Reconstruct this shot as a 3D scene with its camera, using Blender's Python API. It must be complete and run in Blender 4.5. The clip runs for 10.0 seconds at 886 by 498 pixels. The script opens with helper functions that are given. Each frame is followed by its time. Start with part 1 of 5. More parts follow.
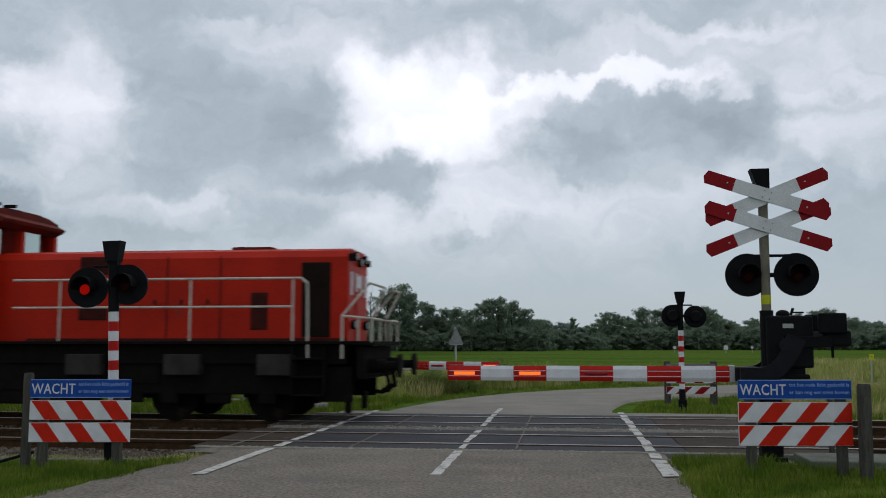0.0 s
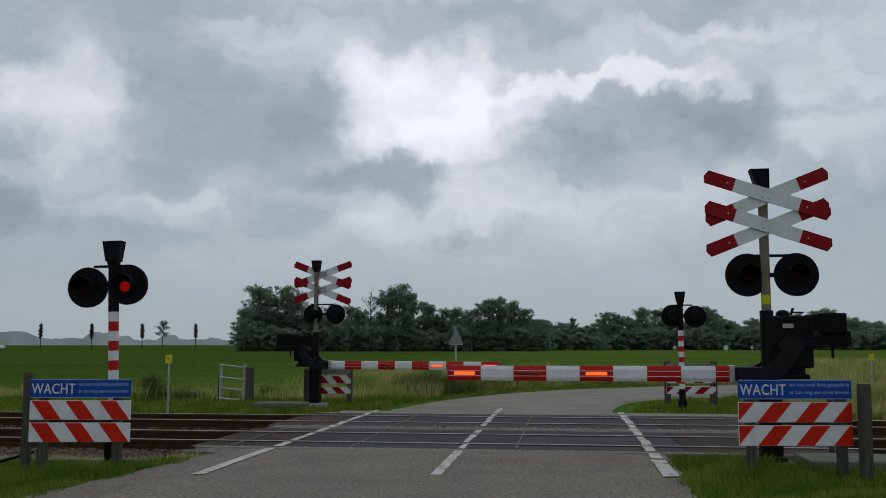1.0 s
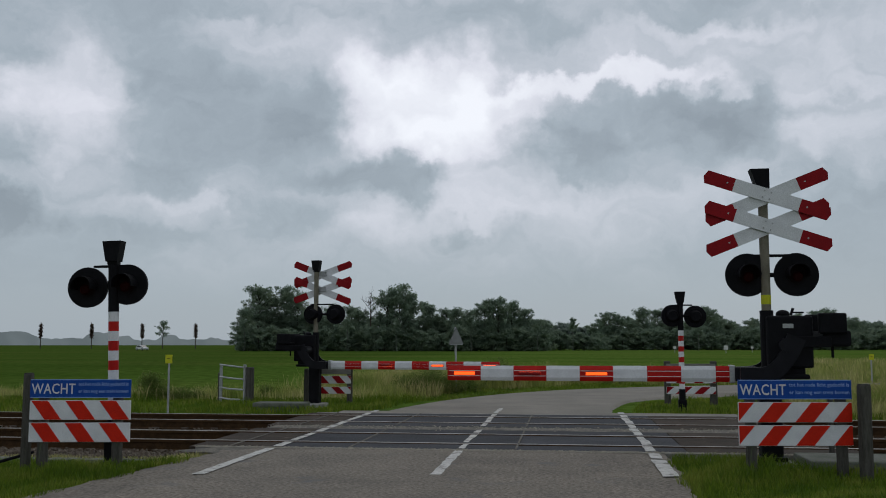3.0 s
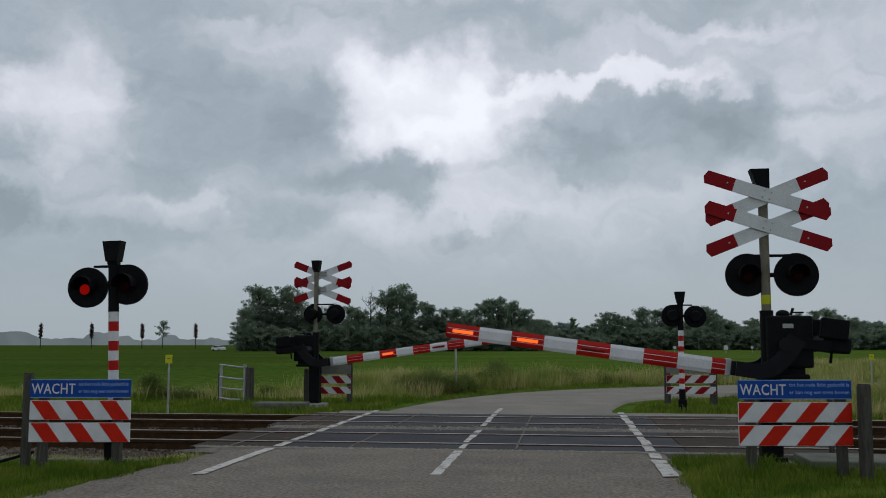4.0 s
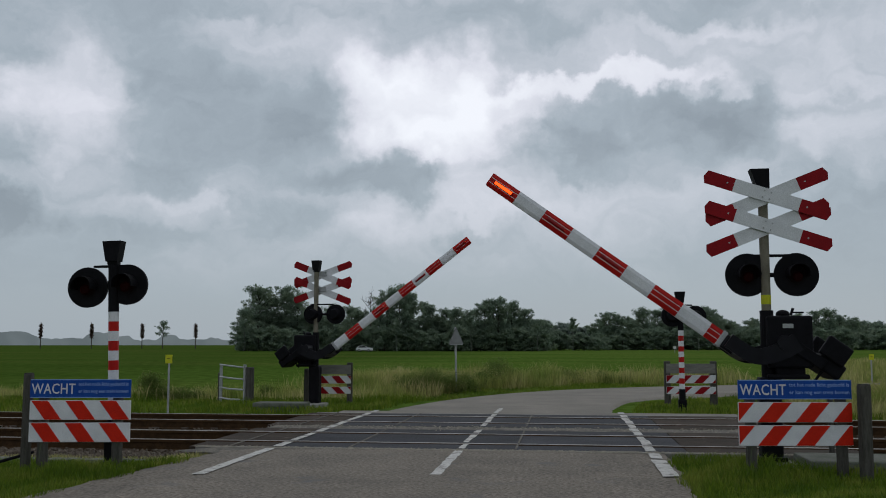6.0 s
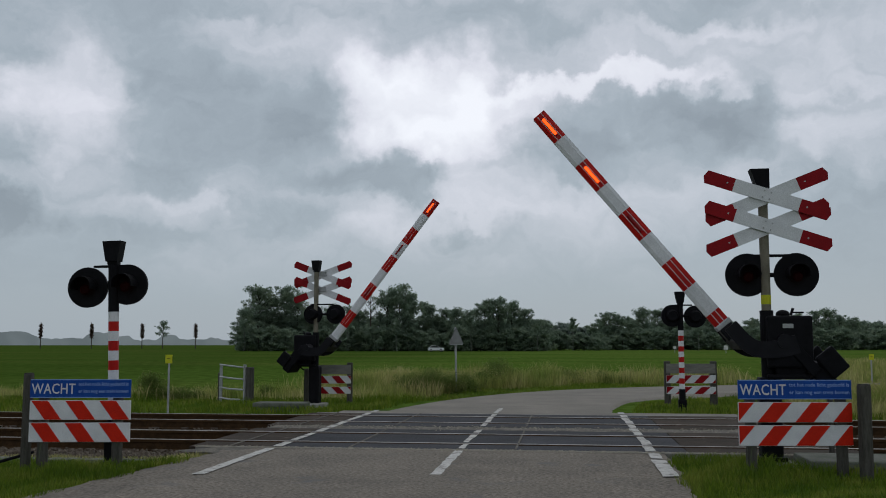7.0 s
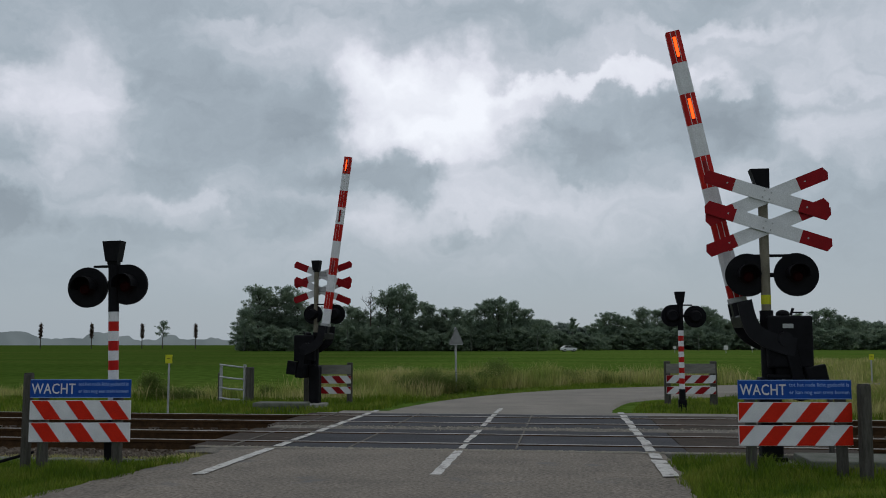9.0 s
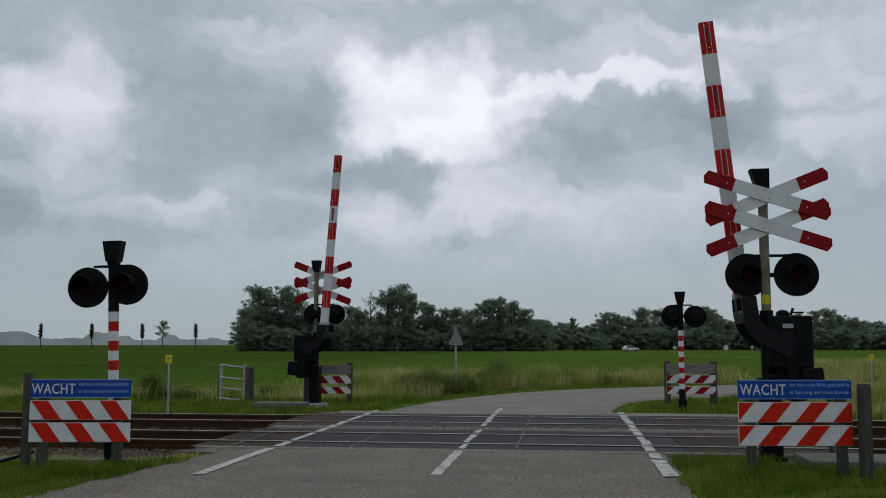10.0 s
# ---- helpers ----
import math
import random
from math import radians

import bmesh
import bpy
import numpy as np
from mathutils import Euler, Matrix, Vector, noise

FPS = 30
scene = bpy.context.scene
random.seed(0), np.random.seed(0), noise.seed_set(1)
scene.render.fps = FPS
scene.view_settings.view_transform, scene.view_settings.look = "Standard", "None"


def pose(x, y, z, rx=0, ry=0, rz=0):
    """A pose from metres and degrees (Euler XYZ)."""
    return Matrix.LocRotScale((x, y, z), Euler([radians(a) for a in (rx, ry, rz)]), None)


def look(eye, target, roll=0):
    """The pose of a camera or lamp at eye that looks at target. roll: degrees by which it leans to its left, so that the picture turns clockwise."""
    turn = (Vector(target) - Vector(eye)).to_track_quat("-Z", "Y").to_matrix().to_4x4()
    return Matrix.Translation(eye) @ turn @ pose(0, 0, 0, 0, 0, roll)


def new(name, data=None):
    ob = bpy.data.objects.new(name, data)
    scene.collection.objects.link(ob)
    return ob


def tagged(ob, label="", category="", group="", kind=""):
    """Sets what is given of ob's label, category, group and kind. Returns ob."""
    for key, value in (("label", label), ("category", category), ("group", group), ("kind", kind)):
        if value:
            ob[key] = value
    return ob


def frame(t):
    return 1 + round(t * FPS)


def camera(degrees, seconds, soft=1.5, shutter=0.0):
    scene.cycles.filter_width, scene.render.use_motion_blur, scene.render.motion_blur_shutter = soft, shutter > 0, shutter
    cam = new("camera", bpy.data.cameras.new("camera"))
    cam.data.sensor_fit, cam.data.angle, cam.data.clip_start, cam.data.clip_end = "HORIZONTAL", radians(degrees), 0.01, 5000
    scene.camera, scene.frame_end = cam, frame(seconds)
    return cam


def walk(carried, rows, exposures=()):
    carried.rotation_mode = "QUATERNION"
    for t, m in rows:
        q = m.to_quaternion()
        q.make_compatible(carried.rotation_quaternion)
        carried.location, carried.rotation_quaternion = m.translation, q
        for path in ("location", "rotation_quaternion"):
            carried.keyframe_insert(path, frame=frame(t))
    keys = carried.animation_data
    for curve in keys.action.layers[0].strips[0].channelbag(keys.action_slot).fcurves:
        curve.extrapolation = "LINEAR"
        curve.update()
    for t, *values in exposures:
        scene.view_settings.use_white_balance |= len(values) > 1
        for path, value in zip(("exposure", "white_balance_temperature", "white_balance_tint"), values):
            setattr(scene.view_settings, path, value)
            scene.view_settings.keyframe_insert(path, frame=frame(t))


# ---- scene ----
cam = camera(50.56, 10.0, soft=1.0, shutter=0.12)
EYE = pose(0, 0, 1.5, 90 + 5.745, 0, 0)
walk(cam, [(0, EYE), (10, EYE)], exposures=[(0, 0.25), (0.3, 0.12), (0.8, 0.0), (10, 0.0)])

# The crossing's own frame: u along the tracks, v along the road.
TURN = -7.4
CROSS = pose(0, 0, 0, 0, 0, TURN)


def uv(u, v, z=0.0, rz=0.0):
    return CROSS @ pose(u, v, z, 0, 0, rz)


def to_uv(x, y):
    a = radians(-TURN)
    return x * math.cos(a) - y * math.sin(a), x * math.sin(a) + y * math.cos(a)


# ---- sky and sun ----
SUN_ELEV, SUN_TURN = 48.0, 20.0


def make_world():
    world = bpy.data.worlds.new("overcast_sky")
    scene.world = world
    world.use_nodes = True
    nt = world.node_tree
    nt.nodes.clear()
    N, L = nt.nodes.new, nt.links.new

    def val(op, a, b=None, clamp=False):
        n = N("ShaderNodeMath")
        n.operation, n.use_clamp = op, clamp
        for i, s in enumerate((a, b)):
            if s is None:
                continue
            if isinstance(s, (int, float)):
                n.inputs[i].default_value = s
            else:
                L(s, n.inputs[i])
        return n.outputs[0]

    def ramp(fac, lo, hi, to_lo=0.0, to_hi=1.0):
        n = N("ShaderNodeMapRange")
        n.interpolation_type = "SMOOTHSTEP"
        L(fac, n.inputs[0])
        for i, s in enumerate((lo, hi, to_lo, to_hi)):
            n.inputs[i + 1].default_value = s
        return n.outputs[0]

    tc = N("ShaderNodeTexCoord")
    sep = N("ShaderNodeSeparateXYZ")
    L(tc.outputs["Generated"], sep.inputs[0])
    x, y, z = sep.outputs
    # flat cloud layer seen in perspective, broken up by two scales of noise
    warp = N("ShaderNodeTexNoise")
    warp.inputs["Scale"].default_value, warp.inputs["Detail"].default_value = 13.0, 8.0
    warp.inputs["Roughness"].default_value = 0.55
    L(tc.outputs["Generated"], warp.inputs["Vector"])
    off = N("ShaderNodeVectorMath")
    off.operation = "SUBTRACT"
    L(warp.outputs["Color"], off.inputs[0])
    off.inputs[1].default_value = (0.5, 0.5, 0.5)
    sc = N("ShaderNodeVectorMath")
    sc.operation = "MULTIPLY"
    L(off.outputs[0], sc.inputs[0])
    sc.inputs[1].default_value = (0.17, 0.0, 0.12)
    add = N("ShaderNodeVectorMath")
    add.operation = "ADD"
    L(tc.outputs["Generated"], add.inputs[0])
    L(sc.outputs[0], add.inputs[1])

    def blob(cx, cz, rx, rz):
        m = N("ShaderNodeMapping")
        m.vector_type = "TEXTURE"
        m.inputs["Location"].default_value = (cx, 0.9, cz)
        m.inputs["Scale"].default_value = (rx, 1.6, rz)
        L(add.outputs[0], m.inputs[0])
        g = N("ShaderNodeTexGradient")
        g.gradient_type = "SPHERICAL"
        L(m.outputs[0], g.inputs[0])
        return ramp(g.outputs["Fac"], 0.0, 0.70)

    streak = N("ShaderNodeTexNoise")
    streak.inputs["Scale"].default_value, streak.inputs["Detail"].default_value = 1.0, 8.0
    streak.inputs["Roughness"].default_value = 0.62
    mp = N("ShaderNodeMapping")
    mp.inputs["Scale"].default_value = (7.0, 7.0, 15.0)
    L(add.outputs[0], mp.inputs[0])
    L(mp.outputs[0], streak.inputs["Vector"])
    level = val("MULTIPLY", val("SUBTRACT", streak.outputs["Fac"], 0.5), 0.42)
    level = val("ADD", level, 0.545)
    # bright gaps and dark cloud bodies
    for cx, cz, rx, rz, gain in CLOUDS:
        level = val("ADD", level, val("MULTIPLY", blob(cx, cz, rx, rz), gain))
    level = val("MAXIMUM", level, 0.30)
    # even grey towards the horizon, brighter layer overhead
    haze = ramp(z, 0.02, 0.16)
    level = val("ADD", val("MULTIPLY", level, haze), val("MULTIPLY", val("SUBTRACT", 1.0, haze), 0.43))
    over = ramp(z, 0.36, 0.85, 0.0, 1.0)
    level = val("ADD", level, val("MULTIPLY", over, 0.02))
    tint = N("ShaderNodeValToRGB")
    L(level, tint.inputs[0])
    e = tint.color_ramp.elements
    e[0].position, e[0].color = 0.2, (0.185, 0.222, 0.26, 1)
    e[1].position, e[1].color = 1.0, (0.93, 0.955, 1.02, 1)
    m1 = e.new(0.45)
    m1.color = (0.37, 0.43, 0.485, 1)
    m2 = e.new(0.72)
    m2.color = (0.72, 0.738, 0.815, 1)
    sky = N("ShaderNodeTexSky")
    sky.sky_type, sky.sun_disc = "NISHITA", False
    sky.sun_elevation, sky.sun_rotation = radians(SUN_ELEV), radians(SUN_TURN)
    blue = N("ShaderNodeBackground")
    blue.inputs["Strength"].default_value = 0.08
    L(sky.outputs[0], blue.inputs["Color"])
    grey = N("ShaderNodeBackground")
    grey.inputs["Strength"].default_value = 1.0
    L(tint.outputs[0], grey.inputs["Color"])
    mix = N("ShaderNodeMixShader")
    mix.inputs[0].default_value = 0.93
    L(blue.outputs[0], mix.inputs[1])
    L(grey.outputs[0], mix.inputs[2])
    out = N("ShaderNodeOutputWorld")
    L(mix.outputs[0], out.inputs["Surface"])


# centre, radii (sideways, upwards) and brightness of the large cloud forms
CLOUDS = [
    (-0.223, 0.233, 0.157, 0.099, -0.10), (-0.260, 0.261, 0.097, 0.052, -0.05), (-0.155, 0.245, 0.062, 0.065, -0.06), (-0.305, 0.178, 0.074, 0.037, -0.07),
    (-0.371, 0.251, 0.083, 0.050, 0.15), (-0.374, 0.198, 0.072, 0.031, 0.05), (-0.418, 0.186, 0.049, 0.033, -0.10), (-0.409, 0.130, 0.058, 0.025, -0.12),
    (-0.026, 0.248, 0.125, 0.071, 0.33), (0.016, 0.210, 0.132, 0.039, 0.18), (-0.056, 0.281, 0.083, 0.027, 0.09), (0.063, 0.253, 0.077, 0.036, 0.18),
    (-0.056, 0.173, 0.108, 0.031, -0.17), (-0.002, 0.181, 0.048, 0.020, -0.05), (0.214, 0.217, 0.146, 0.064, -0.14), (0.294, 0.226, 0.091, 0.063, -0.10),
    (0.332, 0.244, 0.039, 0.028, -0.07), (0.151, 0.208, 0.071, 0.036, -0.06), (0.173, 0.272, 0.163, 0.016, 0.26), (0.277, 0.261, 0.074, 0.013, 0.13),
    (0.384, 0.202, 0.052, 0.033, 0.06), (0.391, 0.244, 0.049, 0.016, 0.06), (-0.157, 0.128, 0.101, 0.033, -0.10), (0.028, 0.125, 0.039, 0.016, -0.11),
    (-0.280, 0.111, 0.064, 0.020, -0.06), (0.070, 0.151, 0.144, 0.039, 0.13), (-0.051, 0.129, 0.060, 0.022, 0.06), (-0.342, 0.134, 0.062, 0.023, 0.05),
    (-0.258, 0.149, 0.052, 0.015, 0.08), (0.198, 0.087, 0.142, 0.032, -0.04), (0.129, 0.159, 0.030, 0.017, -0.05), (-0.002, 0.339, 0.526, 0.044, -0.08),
    # the wide dark ones far out at the sides stand for lens falloff
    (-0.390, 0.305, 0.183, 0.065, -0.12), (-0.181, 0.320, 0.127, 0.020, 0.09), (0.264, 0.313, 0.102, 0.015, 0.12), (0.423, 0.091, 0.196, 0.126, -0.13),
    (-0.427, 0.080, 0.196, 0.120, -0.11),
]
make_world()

sun = new("sun", bpy.data.lights.new("sun", "SUN"))
sun.data.energy, sun.data.angle, sun.data.color = 0.32, radians(25), (1.0, 0.97, 0.92)
sun.matrix_world = look((8, 30, 40), (0, 12, 0))


# ---- materials ----
def mat(name, a, b=None, scale=6.0, rough=0.6, metal=0.0, bump=0.15, grain=80.0, spots=None, spot_scale=2.0, spot_at=0.62,
        vary=0.0, mottle=0.0, stretch=(1, 1, 1), spec=0.14, trans=0.0):
    m = bpy.data.materials.new(name)
    m.use_nodes = True
    nt = m.node_tree
    N, L = nt.nodes.new, nt.links.new
    bsdf = nt.nodes["Principled BSDF"]
    bsdf.inputs["Roughness"].default_value, bsdf.inputs["Metallic"].default_value = rough, metal
    bsdf.inputs["Specular IOR Level"].default_value = spec
    tc, mp = N("ShaderNodeTexCoord"), N("ShaderNodeMapping")
    mp.inputs["Scale"].default_value = stretch
    L(tc.outputs["Object"], mp.inputs[0])

    def noise_at(s, detail=5.0):
        n = N("ShaderNodeTexNoise")
        n.inputs["Scale"].default_value, n.inputs["Detail"].default_value = s, detail
        n.inputs["Roughness"].default_value = 0.6
        L(mp.outputs[0], n.inputs["Vector"])
        return n.outputs["Fac"]

    def mixed(fac, c1, c2, kind="MIX"):
        n = N("ShaderNodeMix")
        n.data_type, n.blend_type = "RGBA", kind
        for i, s in ((0, fac), (6, c1), (7, c2)):
            if isinstance(s, (int, float)):
                n.inputs[i].default_value = s
            elif isinstance(s, tuple):
                n.inputs[i].default_value = (*s, 1)
            else:
                L(s, n.inputs[i])
        return n.outputs[2]

    def steps(fac, lo, hi):
        n = N("ShaderNodeMapRange")
        L(fac, n.inputs[0])
        n.inputs[1].default_value, n.inputs[2].default_value = lo, hi
        return n.outputs[0]

    b = b or tuple(c * 0.72 for c in a)
    col = mixed(steps(noise_at(scale), 0.35, 0.68), a, b)
    fine = noise_at(grain, 3.0)
    col = mixed(steps(fine, 0.3, 0.75), col, mixed(1.0, col, (0.72, 0.72, 0.72), "MULTIPLY"))
    if mottle:
        col = mixed(steps(noise_at(24.0, 3.0), 0.36, 0.64), mixed(1.0, col, (1 - mottle,) * 3, "MULTIPLY"), mixed(1.0, col, (1 + mottle,) * 3, "MULTIPLY"))
    if spots:
        col = mixed(steps(noise_at(spot_scale, 8.0), spot_at, spot_at + 0.1), col, spots)
    if vary:
        info, hsv = N("ShaderNodeObjectInfo"), N("ShaderNodeHueSaturation")
        L(steps(info.outputs["Random"], 0, 1), hsv.inputs["Value"])
        nr = hsv.inputs["Value"].links[0].from_node
        nr.inputs[3].default_value, nr.inputs[4].default_value = 1 - vary, 1 + vary
        L(col, hsv.inputs["Color"])
        col = hsv.outputs[0]
    L(col, bsdf.inputs["Base Color"])
    if trans:
        bsdf.inputs["Transmission Weight"].default_value = trans
    if bump:
        bp = N("ShaderNodeBump")
        bp.inputs["Strength"].default_value, bp.inputs["Distance"].default_value = bump, 0.01
        L(fine, bp.inputs["Height"])
        L(bp.outputs[0], bsdf.inputs["Normal"])
    rr = N("ShaderNodeMapRange")
    L(fine, rr.inputs[0])
    rr.inputs[3].default_value, rr.inputs[4].default_value = max(rough - 0.1, 0.02), min(rough + 0.12, 1)
    L(rr.outputs[0], bsdf.inputs["Roughness"])
    return m


def leafy(name, a, b, c, scale=0.6, thin=0.38, spread=0.3):
    """Leaves and blades: colour by patch and by single leaf, a little light through them."""
    m = bpy.data.materials.new(name)
    m.use_nodes = True
    nt = m.node_tree
    N, L = nt.nodes.new, nt.links.new
    bsdf = nt.nodes["Principled BSDF"]
    bsdf.inputs["Roughness"].default_value = 0.75
    bsdf.inputs["Specular IOR Level"].default_value = 0.25
    geo, tc, ns = N("ShaderNodeNewGeometry"), N("ShaderNodeTexCoord"), N("ShaderNodeTexNoise")
    ns.inputs["Scale"].default_value, ns.inputs["Detail"].default_value = scale, 6.0
    L(tc.outputs["Object"], ns.inputs["Vector"])
    r = N("ShaderNodeValToRGB")
    e = r.color_ramp.elements
    e[0].position, e[0].color = 0.34, (*a, 1)
    e[1].position, e[1].color = 0.66, (*c, 1)
    e.new(0.5).color = (*b, 1)
    L(ns.outputs["Fac"], r.inputs[0])
    hsv, mr = N("ShaderNodeHueSaturation"), N("ShaderNodeMapRange")
    L(geo.outputs["Random Per Island"], mr.inputs[0])
    mr.inputs[3].default_value, mr.inputs[4].default_value = 1 - spread, 1 + spread
    L(mr.outputs[0], hsv.inputs["Value"])
    L(r.outputs[0], hsv.inputs["Color"])
    L(hsv.outputs[0], bsdf.inputs["Base Color"])
    tr, mx = N("ShaderNodeBsdfTranslucent"), N("ShaderNodeMixShader")
    L(hsv.outputs[0], tr.inputs["Color"])
    mx.inputs[0].default_value = thin
    out = nt.nodes["Material Output"]
    L(bsdf.outputs[0], mx.inputs[1])
    L(tr.outputs[0], mx.inputs[2])
    L(mx.outputs[0], out.inputs["Surface"])
    return m


def glow(name, color, strength):
    m = bpy.data.materials.new(name)
    m.use_nodes = True
    bsdf = m.node_tree.nodes["Principled BSDF"]
    bsdf.inputs["Base Color"].default_value = (*(c * 0.12 for c in color), 1)
    bsdf.inputs["Emission Color"].default_value = (*color, 1)
    bsdf.inputs["Emission Strength"].default_value = strength
    bsdf.inputs["Specular IOR Level"].default_value = 0.05
    return m


ASPHALT = mat("worn_asphalt", (0.225, 0.198, 0.163), (0.165, 0.147, 0.124), 1.1, 0.92, bump=1.0, spec=0.12, grain=60, mottle=0.36, spots=(0.135, 0.13, 0.125),
              spot_scale=1.3, spot_at=0.6)
ASPHALT_FAR = mat("pale_asphalt", (0.255, 0.232, 0.198), (0.19, 0.175, 0.150), 0.7, 0.92, bump=0.6, grain=24, spec=0.15)
RUBBER = mat("crossing_rubber", (0.050, 0.052, 0.058), (0.032, 0.033, 0.037), 1.5, 0.85, bump=0.4, grain=90, spec=0.2, spots=(0.11, 0.108, 0.10),
             spot_scale=3.0, spot_at=0.66, vary=0.12)
RUBBER_BROWN = mat("browned_rubber", (0.070, 0.055, 0.042), (0.042, 0.034, 0.028), 1.8, 0.9, bump=0.5, grain=70, spec=0.1, spots=(0.13, 0.115, 0.09),
                   spot_scale=3.0, spot_at=0.62, vary=0.15)
DIRT = mat("gritty_infill", (0.20, 0.185, 0.155), (0.09, 0.085, 0.078), 3, 0.95, bump=0.8, grain=40)
PAINT_LINE = mat("road_paint", (0.60, 0.59, 0.55), (0.44, 0.43, 0.40), 5, 0.8, bump=0.4, grain=40, spots=(0.21, 0.20, 0.18), spot_scale=7,
                 spot_at=0.53)
CONCRETE = mat("weathered_concrete", (0.34, 0.33, 0.30), (0.22, 0.215, 0.195), 3, 0.9, bump=0.5, grain=45, spots=(0.10, 0.11, 0.07),
               spot_scale=4)
MOSSY = mat("mossy_concrete", (0.17, 0.175, 0.15), (0.10, 0.11, 0.085), 3, 0.92, bump=0.5, grain=45, spots=(0.07, 0.085, 0.04), spot_scale=4)
RAIL_TOP = mat("polished_rail", (0.58, 0.55, 0.51), (0.36, 0.32, 0.28), 3, 0.42, metal=0.8, bump=0.05)
RUST = mat("rusty_rail", (0.075, 0.044, 0.022), (0.042, 0.026, 0.015), 8, 0.95, bump=0.5, grain=70, spec=0.02)
SLEEPER = mat("sleeper_concrete", (0.135, 0.108, 0.085), (0.08, 0.064, 0.05), 4, 0.95, bump=0.5)
BALLAST = mat("ballast_stone", (0.165, 0.135, 0.105), (0.075, 0.06, 0.045), 7, 0.95, bump=0.6, grain=30, spots=(0.27, 0.24, 0.20), spot_scale=6,
              spot_at=0.6)
WOOD = mat("grey_oak_post", (0.105, 0.10, 0.085), (0.055, 0.052, 0.044), 5, 0.9, bump=0.7, grain=40, stretch=(6, 6, 0.8),
           spots=(0.10, 0.12, 0.07), spot_scale=2)
PLANK = mat("grey_sawn_plank", (0.27, 0.26, 0.23), (0.17, 0.165, 0.15), 4, 0.9, bump=0.6, grain=40, stretch=(1, 5, 5))
BLACK = mat("black_housing", (0.010, 0.010, 0.012), (0.006, 0.006, 0.007), 5, 0.55, bump=0.2, grain=60, spec=0.06)
BLACK_GLOSS = mat("black_steel", (0.014, 0.014, 0.017), (0.009, 0.009, 0.011), 5, 0.4, bump=0.1, spec=0.10)
GALV = mat("galvanised_steel", (0.46, 0.47, 0.46), (0.34, 0.35, 0.35), 6, 0.5, metal=0.4, bump=0.15, grain=50)
POLE = mat("weathered_pole", (0.23, 0.21, 0.16), (0.15, 0.14, 0.10), 5, 0.75, bump=0.3, spots=(0.30, 0.24, 0.07), spot_scale=4, spot_at=0.66)
WHITE = mat("white_reflective", (0.74, 0.75, 0.76), (0.62, 0.63, 0.64), 4, 0.45, bump=0.08, spots=(0.45, 0.45, 0.42), spot_scale=7, spot_at=0.7)
RED = mat("red_reflective", (0.50, 0.014, 0.010), (0.40, 0.010, 0.008), 4, 0.42, bump=0.08)
DEEP_RED = mat("deep_red_paint", (0.30, 0.005, 0.010), (0.23, 0.004, 0.008), 5, 0.5, bump=0.1)
ORANGE_RED = mat("orange_red_board", (0.62, 0.022, 0.006), (0.52, 0.016, 0.005), 5, 0.45, bump=0.08)
BLUE = mat("blue_sign_face", (0.012, 0.075, 0.36), (0.010, 0.055, 0.28), 4, 0.4, bump=0.05)
PALE_BLUE = mat("pale_sign_print", (0.28, 0.42, 0.74), (0.24, 0.38, 0.70), 8, 0.5, bump=0)
YELLOW = mat("yellow_marker", (0.62, 0.62, 0.03), (0.50, 0.52, 0.03), 8, 0.55, bump=0.1)
GLASS_RED = mat("dark_red_lens", (0.026, 0.003, 0.003), (0.016, 0.002, 0.002), 12, 0.45, bump=0.1, spec=0.03)
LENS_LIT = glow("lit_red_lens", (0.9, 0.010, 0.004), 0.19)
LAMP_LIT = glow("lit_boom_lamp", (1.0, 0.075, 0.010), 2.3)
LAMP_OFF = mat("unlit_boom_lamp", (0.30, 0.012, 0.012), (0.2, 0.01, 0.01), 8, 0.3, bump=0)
LOCO_RED = mat("locomotive_red", (0.52, 0.020, 0.004), (0.40, 0.014, 0.004), 0.9, 0.5, bump=0.1, grain=30, spots=(0.24, 0.028, 0.016),
               spot_scale=1.6, spot_at=0.64)
LOCO_DARK = mat("sooty_underframe", (0.011, 0.0095, 0.008), (0.007, 0.006, 0.005), 3, 0.85, bump=0.4, grain=30, spec=0.05, spots=(0.022, 0.018, 0.014),
                spot_scale=3)
LOCO_ROOF = mat("sooty_roof", (0.16, 0.022, 0.014), (0.085, 0.018, 0.014), 2, 0.8, bump=0.3)
# locomotive red darkened, the shade of the louvre openings put into the colour
LOUVRE_SHADE = mat("louvre_shadow", (0.075, 0.014, 0.010), (0.04, 0.009, 0.008), 3, 0.8, bump=0.3)
GRILLE = mat("dark_grille", (0.022, 0.013, 0.010), (0.014, 0.010, 0.008), 3, 0.85, bump=0.3, spec=0.06)
HANDRAIL = mat("cream_handrail", (0.62, 0.58, 0.50), (0.45, 0.41, 0.34), 4, 0.5, bump=0.1)
WINDOW = mat("cab_glass", (0.02, 0.022, 0.024), (0.015, 0.016, 0.018), 2, 0.08, bump=0, spec=0.8)
CLEAR = bpy.data.materials.new("clear_cab_glass")
CLEAR.use_nodes = True
CLEAR.node_tree.nodes["Principled BSDF"].inputs["Base Color"].default_value = (0.75, 0.8, 0.78, 1)
CLEAR.node_tree.nodes["Principled BSDF"].inputs["Roughness"].default_value = 0.02
CLEAR.node_tree.nodes["Principled BSDF"].inputs["IOR"].default_value = 1.05
CLEAR.node_tree.nodes["Principled BSDF"].inputs["Transmission Weight"].default_value = 1.0
